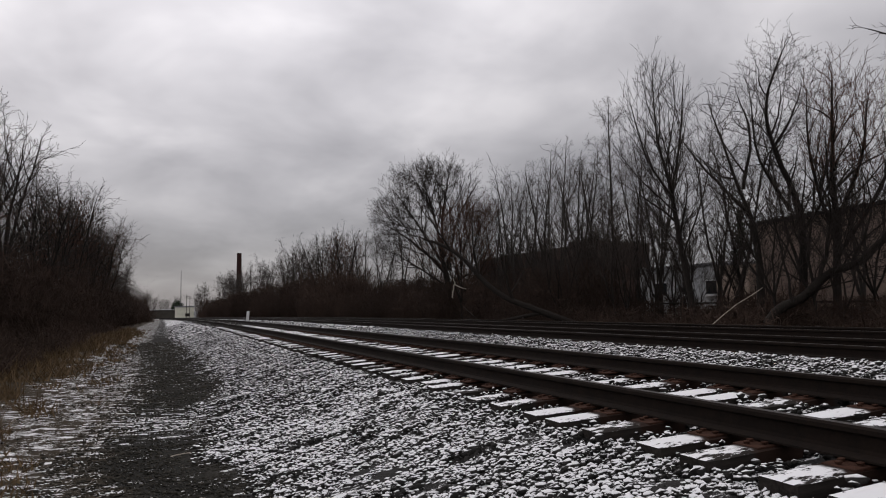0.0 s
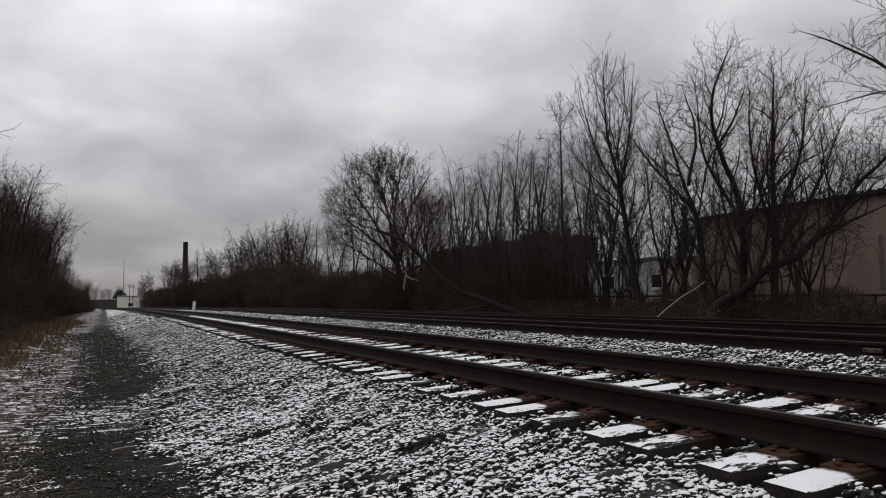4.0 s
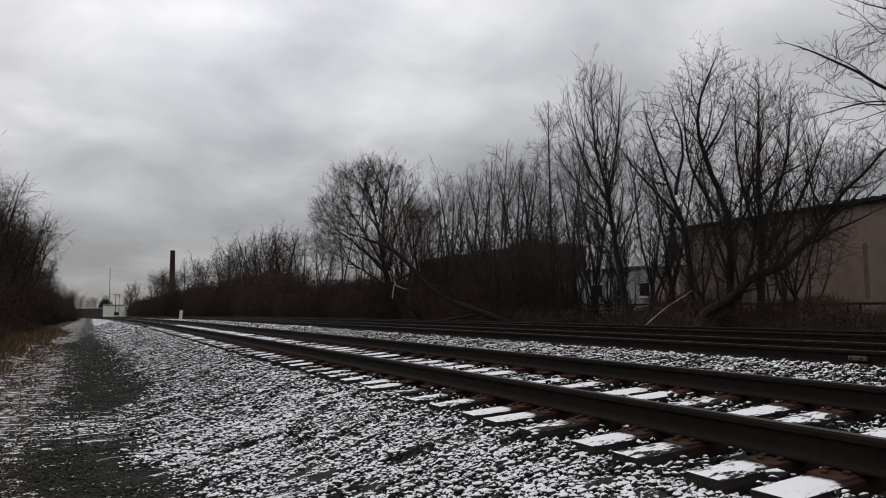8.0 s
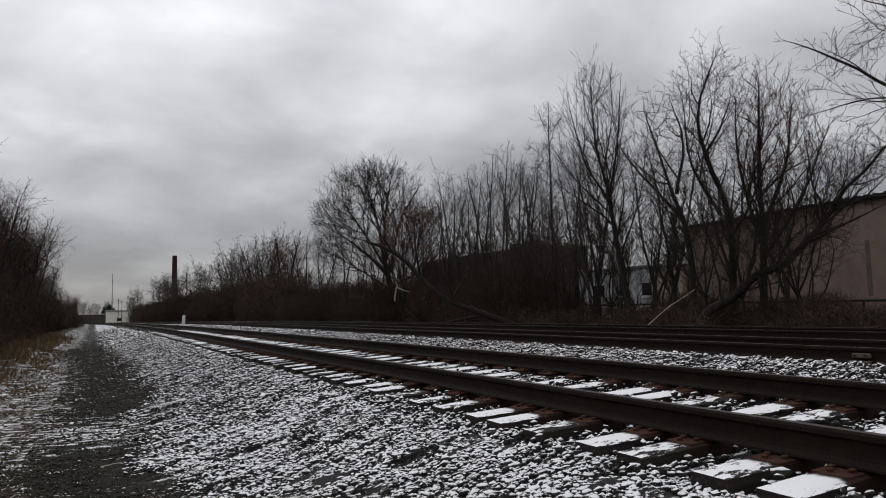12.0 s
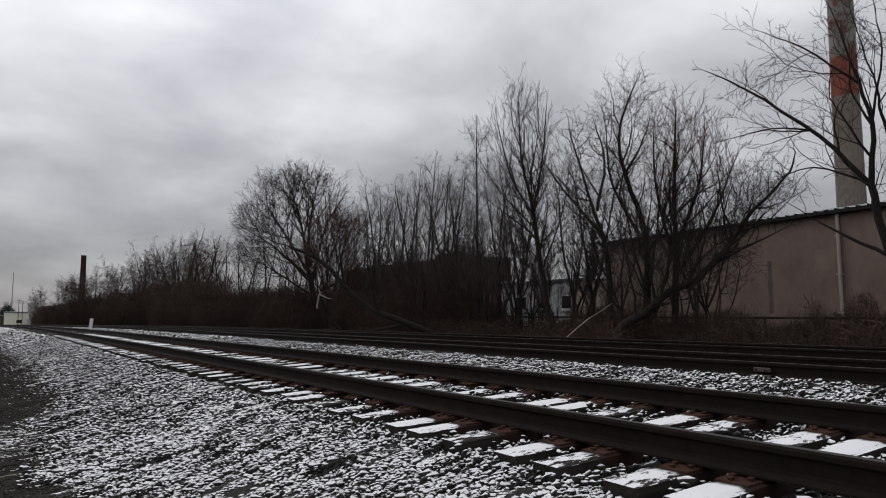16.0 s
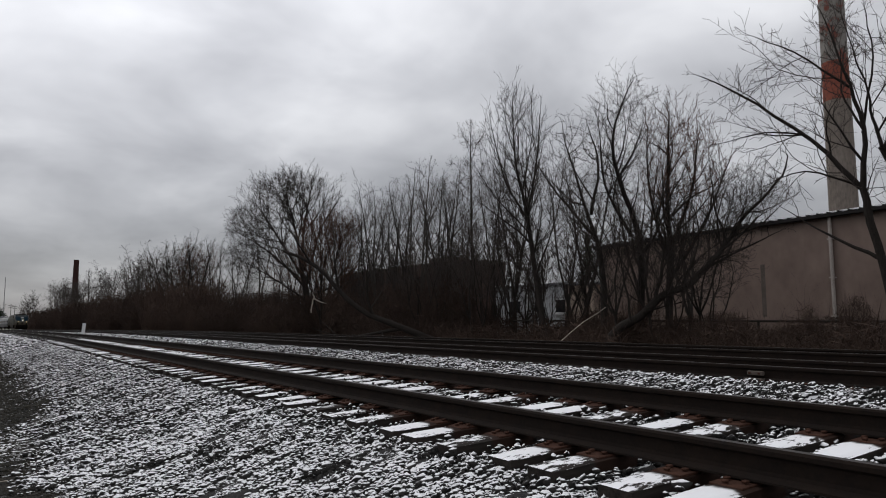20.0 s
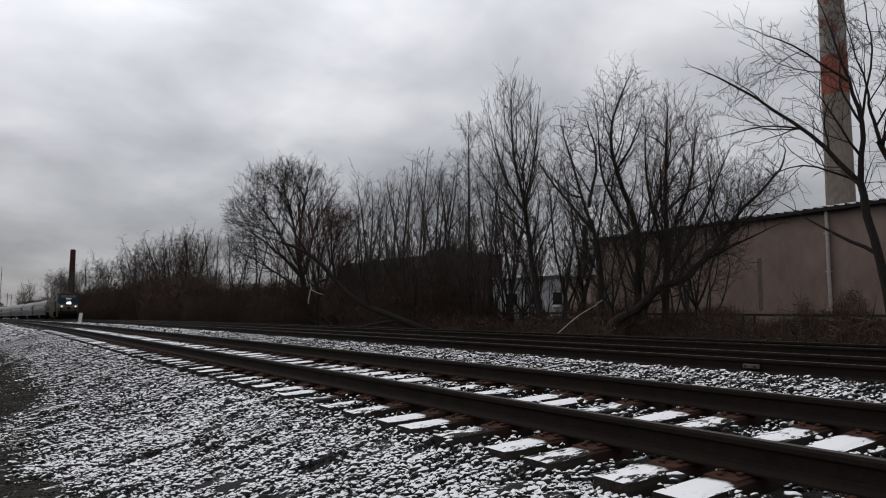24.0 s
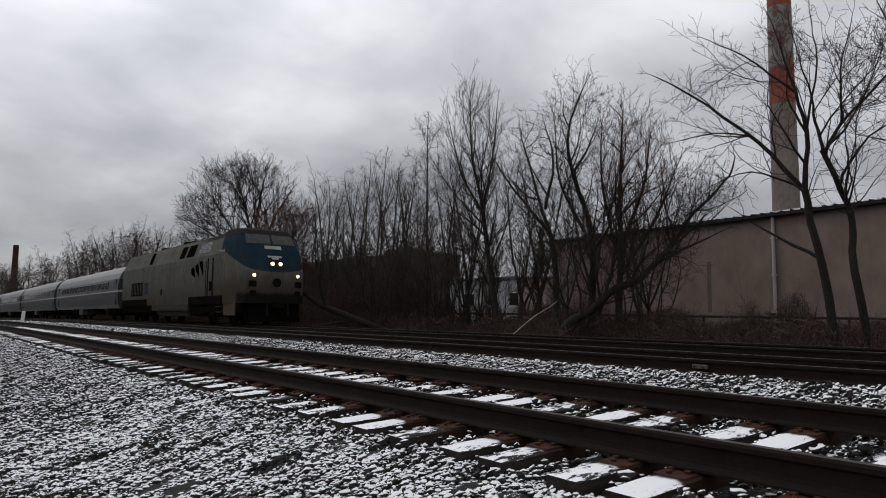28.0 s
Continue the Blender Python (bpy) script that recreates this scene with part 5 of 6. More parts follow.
def plain_tree(seed, height, trunk_r, counts, label, forks=3, spread=0.35, bark="bark", twigs="twig", at=None, cut=0.022, **kw):
    """A tree whose short trunk splits into a few leaders."""
    g = Grower(seed, counts, **kw)
    r = g.r
    low = height * r.uniform(0.10, 0.2)
    base = guide([(0, 0, -0.3), (r.uniform(-0.1, 0.1), r.uniform(-0.1, 0.1), low)], trunk_r, trunk_r * 0.8)
    g.limbs.append(base)
    az = r.uniform(0, 6.28)
    for i in range(forks):
        az += 6.28 / forks + r.uniform(-0.4, 0.4)
        d = turned(Vector((0, 0, 1)), spread * r.uniform(0.4, 1.2) if forks > 1 else 0.05, az)
        g.limb(Vector(base[-1][0]), d, (height - low) * r.uniform(0.75, 1.0), trunk_r * (0.75 if forks > 1 else 0.85), 0)
    return finish_tree("tree", label, g.limbs, at or Matrix(), bark, twigs, cut=cut)


def facing(theta, lateral):
    """Pose at a bearing (degrees from the track) and a distance across the tracks; x of the thing runs across the bearing."""
    a = radians(theta)
    x, y = lateral, lateral / math.tan(a)
    return pose(x, y, land(x, y), 0, 0, -theta)


def hero(label, theta, lateral, guides, seed, clouds, bark="bark", twigs="twig", **kw):
    """A tree with its own known limbs and crown. guides: ([(across, height), ...], foot radius, tip radius); clouds: (across, height, half width, half height)."""
    r = random.Random(seed)
    limbs = []
    for pts, r0, r1 in guides:
        wob = [0.0] + [r.uniform(-0.3, 0.3) for _ in pts[1:]]
        limbs.append(guide([(x, w, h) for (x, h), w in zip(pts, wob)], r0 * 0.72, r1 * 0.7, 4, seed))
    room = [((x, r.uniform(-0.4, 0.4), h), (rx, 0.85 * max(rx, 0.8), rh)) for x, h, rx, rh in clouds]
    return finish_tree("tree", label, fine_crown(limbs, room, seed, **kw), facing(theta, lateral), bark, twigs)


def make_hero_trees():
    hero("tall slender bare tree with short side branches", 36.9, 21, [([(0, -0.3), (-0.19, 5.0), (-0.18, 11.2)], 0.16, 0.02)], 1,
         [(-0.2, 4.6, 1.2, 1.2), (-0.2, 6.4, 1.5, 1.3), (-0.2, 8.4, 1.45, 1.4), (-0.2, 10.4, 0.9, 1.2)], angle=0.95, lift=0.05, wander=0.12, reach=2.0, dense=2.0, bare=0.3)
    hero("tall bare tree with upswept grey limbs", 42.8, 19,
         [([(0, -0.3), (-0.46, 3.4), (-0.73, 5.5)], 0.19, 0.12), ([(-0.73, 5.5), (-1.15, 7.6), (-1.25, 10.2)], 0.11, 0.015),
          ([(-0.7, 5.2), (-1.6, 6.9), (-2.2, 9.4)], 0.09, 0.012), ([(-0.73, 5.5), (-0.3, 7.6), (-0.1, 9.9)], 0.09, 0.012), ([(-0.6, 4.6), (-2.0, 6.2), (-2.9, 7.6)], 0.06, 0.012), ([(-0.4, 3.0), (0.5, 5.4), (0.8, 7.4)], 0.06, 0.012)],
         2, [(-1.2, 9.4, 1.25, 1.5), (-1.9, 7.0, 1.4, 1.5), (-0.4, 7.4, 1.1, 1.6), (0.6, 6.4, 0.9, 1.5)], angle=0.55, lift=0.03, wander=0.07, reach=3.2, dense=0.72, major=0.7)
    hero("bare tree with a crooked dark trunk and spreading limbs", 47.5, 19,
         [([(0, -0.3), (-0.09, 3.2), (-0.5, 5.0), (-1.3, 7.8)], 0.21, 0.03), ([(-0.3, 4.2), (-1.6, 5.8), (-2.3, 6.9)], 0.10, 0.02), ([(-0.4, 5.0), (-0.1, 6.8), (-0.4, 8.2)], 0.10, 0.02)],
         3, [(-1.0, 7.6, 1.0, 1.4), (-1.8, 6.4, 1.1, 1.3), (-1.0, 5.0, 1.4, 1.0), (-2.2, 4.6, 1.0, 0.8), (-0.2, 3.4, 1.6, 1.3)], angle=0.92, lift=0.05, wander=0.15, reach=3.4, dense=0.9, major=0.6)
    hero("large bare tree with a curved trunk and a windswept top", 48.1, 19.5,
         [([(0.9, -0.3), (1.07, 3.9), (0.41, 6.2), (0.2, 8.0), (0.8, 9.8)], 0.20, 0.03), ([(0.8, 4.2), (-0.1, 6.0), (-0.3, 8.4)], 0.11, 0.02), ([(0.4, 6.5), (1.0, 7.6), (1.3, 8.4)], 0.08, 0.02),
          ([(0.95, 3.2), (1.8, 4.6), (2.4, 6.2)], 0.1, 0.02)],
         4, [(-0.1, 9.0, 0.8, 1.1), (0.75, 9.7, 0.7, 0.9), (0.0, 7.2, 1.2, 1.3), (1.1, 7.7, 0.85, 1.4), (0.9, 5.6, 1.4, 1.0), (1.9, 5.6, 0.9, 1.0), (1.0, 3.6, 1.8, 1.4)], angle=0.92, lift=0.05, wander=0.15, reach=3.4, dense=0.9, major=0.6)
    hero("bare tree with a dense upright crown of reddish twigs", 52.4, 21,
         [([(0, -0.3), (0.13, 3.7), (0.17, 6.2), (0.3, 8.8)], 0.22, 0.03), ([(0.1, 3.2), (-0.5, 5.8), (-0.5, 8.2)], 0.12, 0.02), ([(0.1, 3.5), (1.0, 5.9), (1.3, 7.8)], 0.12, 0.02),
          ([(0.15, 2.6), (1.4, 4.6), (2.4, 7.0)], 0.11, 0.02)],
         5, [(0.1, 8.3, 0.85, 1.3), (1.1, 7.9, 0.9, 1.3), (0.2, 6.2, 1.3, 1.3), (1.8, 6.4, 0.9, 1.1), (0.4, 4.6, 1.2, 0.9)], twigs="twig_red", angle=0.68, lift=0.05, wander=0.12, reach=3.2, dense=0.88, major=0.65)
    hero("bare tree leaning far over towards the warehouse", 47.9, 18,
         [([(-0.4, -0.3), (0.25, 0.8), (1.0, 1.25), (1.75, 1.98), (2.6, 2.32), (3.35, 3.12), (3.9, 3.75), (4.5, 4.65), (5.2, 5.3), (5.75, 6.1), (5.9, 6.7)], 0.24, 0.02), ([(3.0, 2.8), (4.4, 3.5), (5.6, 4.1)], 0.08, 0.015),
          ([(1.5, 1.8), (1.9, 3.4), (1.9, 4.6)], 0.10, 0.02), ([(0.7, 1.1), (0.5, 2.8), (0.1, 4.6)], 0.07, 0.015), ([(2.4, 2.35), (3.0, 3.8), (2.8, 5.4)], 0.07, 0.015), ([(1.1, 1.4), (2.2, 1.7), (3.4, 1.9)], 0.05, 0.012), ([(3.9, 3.7), (3.6, 5.0), (3.5, 6.2)], 0.07, 0.015)],
         6, [(4.0, 5.7, 1.05, 1.0), (5.3, 5.7, 0.9, 1.2), (4.6, 4.4, 1.1, 0.5), (3.8, 3.3, 1.3, 0.5), (2.2, 4.0, 1.2, 1.0), (0.5, 3.4, 0.9, 1.2), (2.6, 2.4, 1.5, 0.8), (1.2, 2.2, 1.0, 0.9)], angle=0.9, lift=0.05, wander=0.16, reach=2.8, dense=1.1, major=0.55)
    hero("bare tree with a bowed trunk and long limbs by a warehouse", 68.3, 18,
         [([(0, -0.3), (-0.36, 2.3), (-0.67, 4.3)], 0.17, 0.12), ([(-0.67, 4.3), (-1.74, 5.7), (-3.28, 7.1), (-4.49, 8.0)], 0.10, 0.012),
          ([(-0.67, 4.3), (-0.59, 5.8), (-0.89, 7.3), (-1.37, 9.1)], 0.11, 0.012), ([(-0.75, 4.4), (-1.9, 4.85), (-2.9, 4.6)], 0.045, 0.010),
          ([(-0.8, 6.9), (-2.0, 8.0), (-3.0, 8.7)], 0.05, 0.010), ([(-0.6, 5.7), (-0.3, 7.6), (-0.4, 9.0)], 0.05, 0.010), ([(-2.0, 5.9), (-2.8, 6.0), (-3.8, 5.9)], 0.04, 0.010)],
         7, [(-3.7, 7.6, 1.0, 0.65), (-2.2, 8.3, 0.9, 0.9), (-2.8, 6.2, 1.0, 0.7), (-0.9, 8.2, 0.8, 1.0), (-2.2, 4.6, 1.0, 0.45), (-1.6, 6.5, 0.8, 0.9)], angle=0.8, lift=0.02, wander=0.16, reach=3.0, dense=0.95, major=0.7)
    hero("bare forked tree with a sinuous trunk before a warehouse", 70.2, 18,
         [([(0, -0.3), (-0.29, 2.2), (-0.37, 3.8), (-0.87, 5.2)], 0.15, 0.09), ([(-0.87, 5.2), (-1.0, 6.0), (-1.12, 6.9), (-1.5, 8.6)], 0.07, 0.012),
          ([(-0.87, 5.16), (-0.47, 5.9), (0.54, 6.9), (1.2, 7.8)], 0.08, 0.012), ([(-0.45, 5.9), (-0.4, 7.2), (-0.1, 8.6)], 0.05, 0.010), ([(-0.4, 3.6), (0.1, 4.2), (0.5, 4.8)], 0.03, 0.010)],
         8, [(0.1, 7.6, 0.95, 1.1), (-1.0, 7.6, 0.75, 1.2), (0.4, 6.1, 0.8, 0.7), (-0.7, 6.4, 0.7, 0.7), (0.3, 4.6, 0.7, 0.4), (1.2, 7.6, 0.8, 0.9)], angle=0.8, lift=0.02, wander=0.16, reach=3.0, dense=0.95, major=0.7)
    hero("bare tree with spreading branches beside the warehouse", 76.5, 16.5,
         [([(0, -0.3), (-0.1, 3.0), (0.1, 5.0)], 0.2, 0.13), ([(0.1, 5.0), (-0.9, 6.6), (-1.5, 8.2)], 0.1, 0.015), ([(0.1, 5.0), (0.4, 7.0), (0.2, 9.2)], 0.1, 0.015),
          ([(0, 4.2), (-1.0, 4.9), (-1.9, 5.2)], 0.06, 0.012)],
         9, [(-1.2, 7.6, 1.0, 1.0), (0.3, 8.0, 1.0, 1.2), (-1.3, 5.2, 1.0, 0.6)], angle=0.8, lift=0.02, wander=0.16, reach=3.0, dense=0.95, major=0.7)
    # the big willow, its fallen limb and the pale broken stub
    hero("large old willow with a wide bare crown", 22.7, 21,
         [([(0.3, -0.3), (0.2, 2.6), (-0.3, 5.0)], 0.45, 0.3), ([(-0.3, 5.0), (-0.9, 8.6), (-1.9, 11.6)], 0.2, 0.03), ([(-0.2, 4.6), (-2.2, 7.8), (-3.8, 10.2)], 0.18, 0.03),
          ([(0.0, 3.8), (-2.6, 6.4), (-5.2, 8.0)], 0.16, 0.03), ([(-0.3, 5.0), (-0.2, 8.6), (0.3, 11.6)], 0.18, 0.03), ([(0.1, 4.0), (1.0, 8.2), (2.4, 10.8)], 0.15, 0.03),
          ([(0.1, 2.8), (-2.6, 4.6), (-5.0, 5.9)], 0.13, 0.03), ([(0.2, 3.0), (2.8, 4.4), (5.2, 7.0)], 0.15, 0.03)],
         10, [(-1.3, 11.0, 3.0, 2.2), (-3.8, 8.6, 2.4, 1.8), (-3.6, 5.6, 2.6, 2.3), (1.8, 10.8, 1.4, 1.7), (-1.1, 7.6, 2.6, 2.4), (3.6, 6.0, 1.6, 1.0)], s=1.7, angle=0.75, lift=0.045, wander=0.12, reach=2.8, tip=0.0095, dense=1.3, bare=0.36, major=0.75)
    hero("dense young willow with reddish upright twigs", 24.0, 20,
         [([(0, -0.3), (0.0, 3.0), (-0.2, 8.0)], 0.16, 0.02), ([(0, 1.0), (0.8, 4.6), (1.4, 8.2)], 0.12, 0.02), ([(0, 1.2), (-0.8, 3.6), (-1.4, 6.0)], 0.12, 0.02), ([(0, 1.0), (1.4, 3.6), (2.0, 6.4)], 0.1, 0.02)],
         11, [(0.3, 7.0, 1.9, 2.0), (1.5, 7.4, 1.3, 1.6), (-0.8, 4.9, 2.0, 2.1), (1.2, 4.6, 1.6, 1.8)], twigs="twig_red", s=1.5, angle=0.5, lift=0.06, wander=0.10, reach=2.6, tip=0.008, dense=1.2, bare=0.25, major=0.85)
    g = Grower(12, (6, 5, 4), ratio=0.3, angle=0.8, lift=0.05)
    g.along(guide([(0.6, 0, 0.05), (-1.49, 0.1, 0.86), (-3.68, 0.3, 1.84), (-5.62, 0.3, 3.81), (-7.3, 0.5, 4.6)], 0.19, 0.07, 4), 1, 1.0)
    finish_tree("fallen_tree", "broken trunk fallen slantwise into the brush", g.limbs, facing(33.2, 18))
    b = thing("broken_branch", "pale split branch stub with bare wood", "branch", facing(23.3, 19))
    limbs = [guide([(-0.1, 0, 1.75), (0.0, 0, 2.4), (0.1, 0, 2.9)], 0.05, 0.04), guide([(0.05, 0, 2.75), (0.5, 0, 2.5), (0.95, 0, 2.38)], 0.05, 0.02), guide([(0.1, 0, 2.8), (0.0, 0, 3.15)], 0.035, 0.015)]
    for limb in limbs:
        part("split_wood", tubes("split_wood", [limb]), MAT["wood_pale"], b)
    s = thing("leaning_pole", "thin pale dead stem leaning in the brush", "branch", facing(45.5, 16.4))
    part("stem", tubes("stem", [guide([(-1.3, 0, -0.05), (-0.3, 0, 0.98), (0.85, 0, 1.8)], 0.020, 0.010)]), MAT["wood_pale"], s)


make_hero_trees()


def make_woods():
    """Rows of ordinary trees on both sides, from a handful of grown patterns."""
    r = random.Random(9)
    def pattern(seed, label, leaders, width, low, bark="bark", twigs="twig", **kw):
        """A tree 11.5 m high: a trunk, some leaders, and a crown of the given half width from the height low upwards."""
        q = random.Random(seed)
        foot = 1.2 + q.uniform(0, 1.2)
        limbs = [guide([(0, 0, -0.3), (q.uniform(-0.1, 0.1), q.uniform(-0.1, 0.1), foot)], 0.15, 0.12, 4, seed)]
        room, az = [], q.uniform(0, 6.28)
        for i in range(leaders):
            az += 6.28 / leaders + q.uniform(-0.5, 0.5)
            out, top = width * q.uniform(0.25, 0.75), 11.5 * q.uniform(0.78, 0.97)
            c, d = math.cos(az) * out, math.sin(az) * out
            limbs.append(guide([limbs[0][-1][0], (c * 0.5 + q.uniform(-0.25, 0.25), d * 0.5 + q.uniform(-0.25, 0.25), foot + (top - foot) * 0.4), (c * 0.85, d * 0.85, foot + (top - foot) * 0.75), (c * 1.15, d * 1.15, top - 0.3)], 0.09, 0.014, 4, seed + i))
            room.append(((c, d, top - 1.2), (width * 0.45, width * 0.45, 1.6)))
            room.append(((c * 0.8, d * 0.8, (low + top) / 2), (width * 0.55, width * 0.55, (top - low) * 0.36)))
        return finish_tree("tree", label, fine_crown(limbs, room, seed, **kw), Matrix(), bark, twigs, cut=kw.get("tip", 0.01) * 2.6)
    tall = [pattern(20 + i, "slender bare tree in the tree line", 2 + i % 2, 2.5, 3.6, bark="bark_pale" if i == 1 else "bark", s=1.5, angle=0.85, lift=0.03, wander=0.15, reach=2.2, tip=0.0066, dense=0.85, major=1.1) for i in range(3)]
    wide = [pattern(30 + i, "broad bare tree in the tree line", 4, 3.0, 3.0, twigs="twig_red" if i == 1 else "twig_hazed", s=2.0, angle=0.75, lift=0.03, wander=0.13, reach=2.2, tip=0.0095, dense=0.95, major=1.4) for i in range(3)]
    far = [pattern(36 + i, "bare tree far down the line", 4, 3.2, 3.6, bark="bark_pale", twigs="twig_hazed", s=3.0, angle=0.8, lift=0.02, wander=0.14, reach=1.4, tip=0.016, dense=1.5, major=1.6) for i in range(2)]
    young = [plain_tree(70 + i, 6.0, 0.05, (10, 6, 4), "thin young bare tree in the thicket", forks=4, spread=0.45, ratio=0.34, angle=0.6, lift=0.14, twig=0.006) for i in range(2)]
    for o, (x, y) in zip(young, ((20.0, 22.0), (19.4, 31.0))):
        o.matrix_basis = pose(x, y, land(x, y) - 0.05)
    for o, (x, y) in zip(tall + wide + far, ((27, 40), (26, 31), (27.5, 52), (29, 72), (-12, 52), (-13, 88), (30, 150), (-14, 160))):
        o.matrix_basis = pose(x, y, land(x, y) - 0.05)

    def plant(o, x, y, h, lean=3.0):
        k = h / 11.5
        x += bend(y)
        m = pose(x, y, land(x, y) - 0.05, r.uniform(-lean, lean), r.uniform(-lean, lean), r.uniform(0, 360))
        c = copy_thing(o, m)
        c.matrix_basis = m @ Matrix.Diagonal((k * r.uniform(0.9, 1.1), k * r.uniform(0.9, 1.1), k, 1))
        return c
    # slender group between the willow and the tall pair
    for th, lat, h in ((27.4, 23, 10.0), (28.7, 23, 11.0), (29.6, 25, 10.6), (31.0, 24, 10.6), (32.0, 23, 10.8), (33.4, 23, 9.6), (34.6, 25, 10.2), (35.8, 24, 9.0), (38.4, 24, 9.2), (40.2, 25, 9.4),
                       (44.5, 24, 8.0), (46.0, 22, 7.6), (50.5, 24, 8.0), (54.2, 23, 7.4)):
        plant(r.choice(tall), lat, lat / math.tan(radians(th)), h * 1.09)
    for i in range(24):
        th = 26 + 31 * i / 24 + r.uniform(-0.5, 0.5)
        lat = 18.5 + r.uniform(0, 4.5)
        plant(young[i % 2], lat, lat / math.tan(radians(th)), 11.5 * r.uniform(0.7, 1.15), 10.0)
    for i in range(14):
        th = 26.5 + 10.0 * i / 14 + r.uniform(-0.3, 0.3)
        lat = 27.0 + r.uniform(0, 6)
        plant(young[i % 2], lat, lat / math.tan(radians(th)), 11.5 * r.uniform(1.1, 1.5), 8.0)
    for i in range(4):
        th = 36.5 + 6.5 * i / 4 + r.uniform(-0.3, 0.3)
        lat = 21.0 + r.uniform(0, 5)
        plant(young[i % 2], lat, lat / math.tan(radians(th)), 11.5 * r.uniform(0.9, 1.3), 9.0)
    for i in range(10):
        th = 38.5 + 12 * i / 10 + r.uniform(-0.3, 0.3)
        lat = 27.5 + r.uniform(0, 2)
        plant(young[i % 2], lat, lat / math.tan(radians(th)), 11.5 * r.uniform(0.55, 0.8), 8.0)
    # behind and beyond the willow, running off down the line
    for th, lat, h in ((26.0, 27, 8.5), (24.5, 28, 8.5), (20.6, 27, 10.5), (19.0, 26, 12.0), (17.4, 26, 11.6), (15.8, 26, 12.4), (14.2, 26, 13.4), (12.8, 26, 14.0), (11.4, 26, 13.6), (12.3, 27, 17.0), (13.9, 27, 15.6)):
        plant(r.choice(wide + tall[:1]), lat, lat / math.tan(radians(th)), h * 1.04)
    for i in range(16):
        y = 128 + 165 * (i / 16) ** 1.1
        plant(far[i % 2], 24.5 + r.uniform(0, 9), y + r.uniform(-4, 4), r.uniform(13.0, 15.5) + 0.010 * y)
    # the left side of the path
    for i in range(12):
        y = 26 + 6.6 * i
        plant(r.choice(wide), -8.2 - r.uniform(0, 5), y + r.uniform(-2, 2), (11.5 if y < 55 else 14.0) * r.uniform(0.85, 1.1))
    for x, y, h in ((-16, 480, 21), (-12, 486, 19), (-9, 480, 17), (-5, 490, 15), (-1, 500, 13), (3, 490, 13), (9, 470, 14), (20, 470, 14), (23, 476, 18), (26, 470, 22), (-20, 480, 24)):
        plant(far[1], x - bend(y), y, h)
    for i in range(24):
        y = 106 + 190 * (i / 24) ** 1.2
        plant(far[i % 2], -7.5 - r.uniform(0, 6), y + r.uniform(-2, 2), 13.5 * r.uniform(0.85, 1.15))
    for x, y, h in ((-7.9, 42, 13.4), (-12.0, 38, 14.6), (-8.8, 75, 15.2), (-9, 66, 14.0), (-10.0, 43, 12.6), (-11, 36, 12.4), (-10, 30, 11.0), (-7.6, 70, 14.0), (-7.4, 84, 14.5), (-7.2, 99, 14.5), (-8.5, 98, 13.0), (-8.5, 90, 14.0), (-9.0, 83, 14.6)):
        plant(r.choice(wide), x, y, h)


make_woods()


def brush_mesh(seed, stems, length, depth, height, leaves=5200):
    """A strip of dead stems and canes with a tangle of thin shoots."""
    r = random.Random(seed)
    limbs = []
    for i in range(stems):
        x, y = r.uniform(-length / 2, length / 2), r.uniform(-depth / 2, depth / 2)
        h = height * r.uniform(0.35, 1.0) * (1.25 if r.random() < 0.15 else 1)
        d = Vector((r.gauss(0, 0.35), r.gauss(0, 0.35), 1)).normalized()
        p, rad, pts = Vector((x, y, -0.15)), r.uniform(0.006, 0.018), []
        for k in range(4):
            pts.append((p, rad * (1 - 0.25 * k)))
            d = (d + Vector((r.gauss(0, 0.2), r.gauss(0, 0.2), -0.05))).normalized()
            p = p + d * h / 3
        limbs.append(pts)
        for _ in range(4):
            q, b = pts[r.randint(1, 3)]
            e = (d + Vector((r.gauss(0, 0.9), r.gauss(0, 0.9), r.gauss(0.2, 0.4)))).normalized()
            limbs.append([(q, b * 0.7), (q + e * h * r.uniform(0.15, 0.4), 0.005)])
    n = np.random.RandomState(seed)
    hgt = height * (0.55 + 0.25 * np.sin(np.linspace(0, 9, 64) + seed))
    x = n.uniform(-length / 2, length / 2, leaves)
    top = np.interp(x, np.linspace(-length / 2, length / 2, 64), hgt)
    c = np.stack([x, n.uniform(-depth / 2, depth / 2, leaves), top * n.uniform(0, 1, leaves) ** 0.8], -1)
    d = n.normal(size=(leaves, 3)) * (0.16, 0.16, 0.24)
    w = n.normal(size=(leaves, 3)) * 0.018
    tri = np.stack([c - d, c + d, c + w], 1).reshape(-1, 3)
    return tubes("brush", limbs, extra=(tri, np.arange(leaves * 3).reshape(-1, 3)))


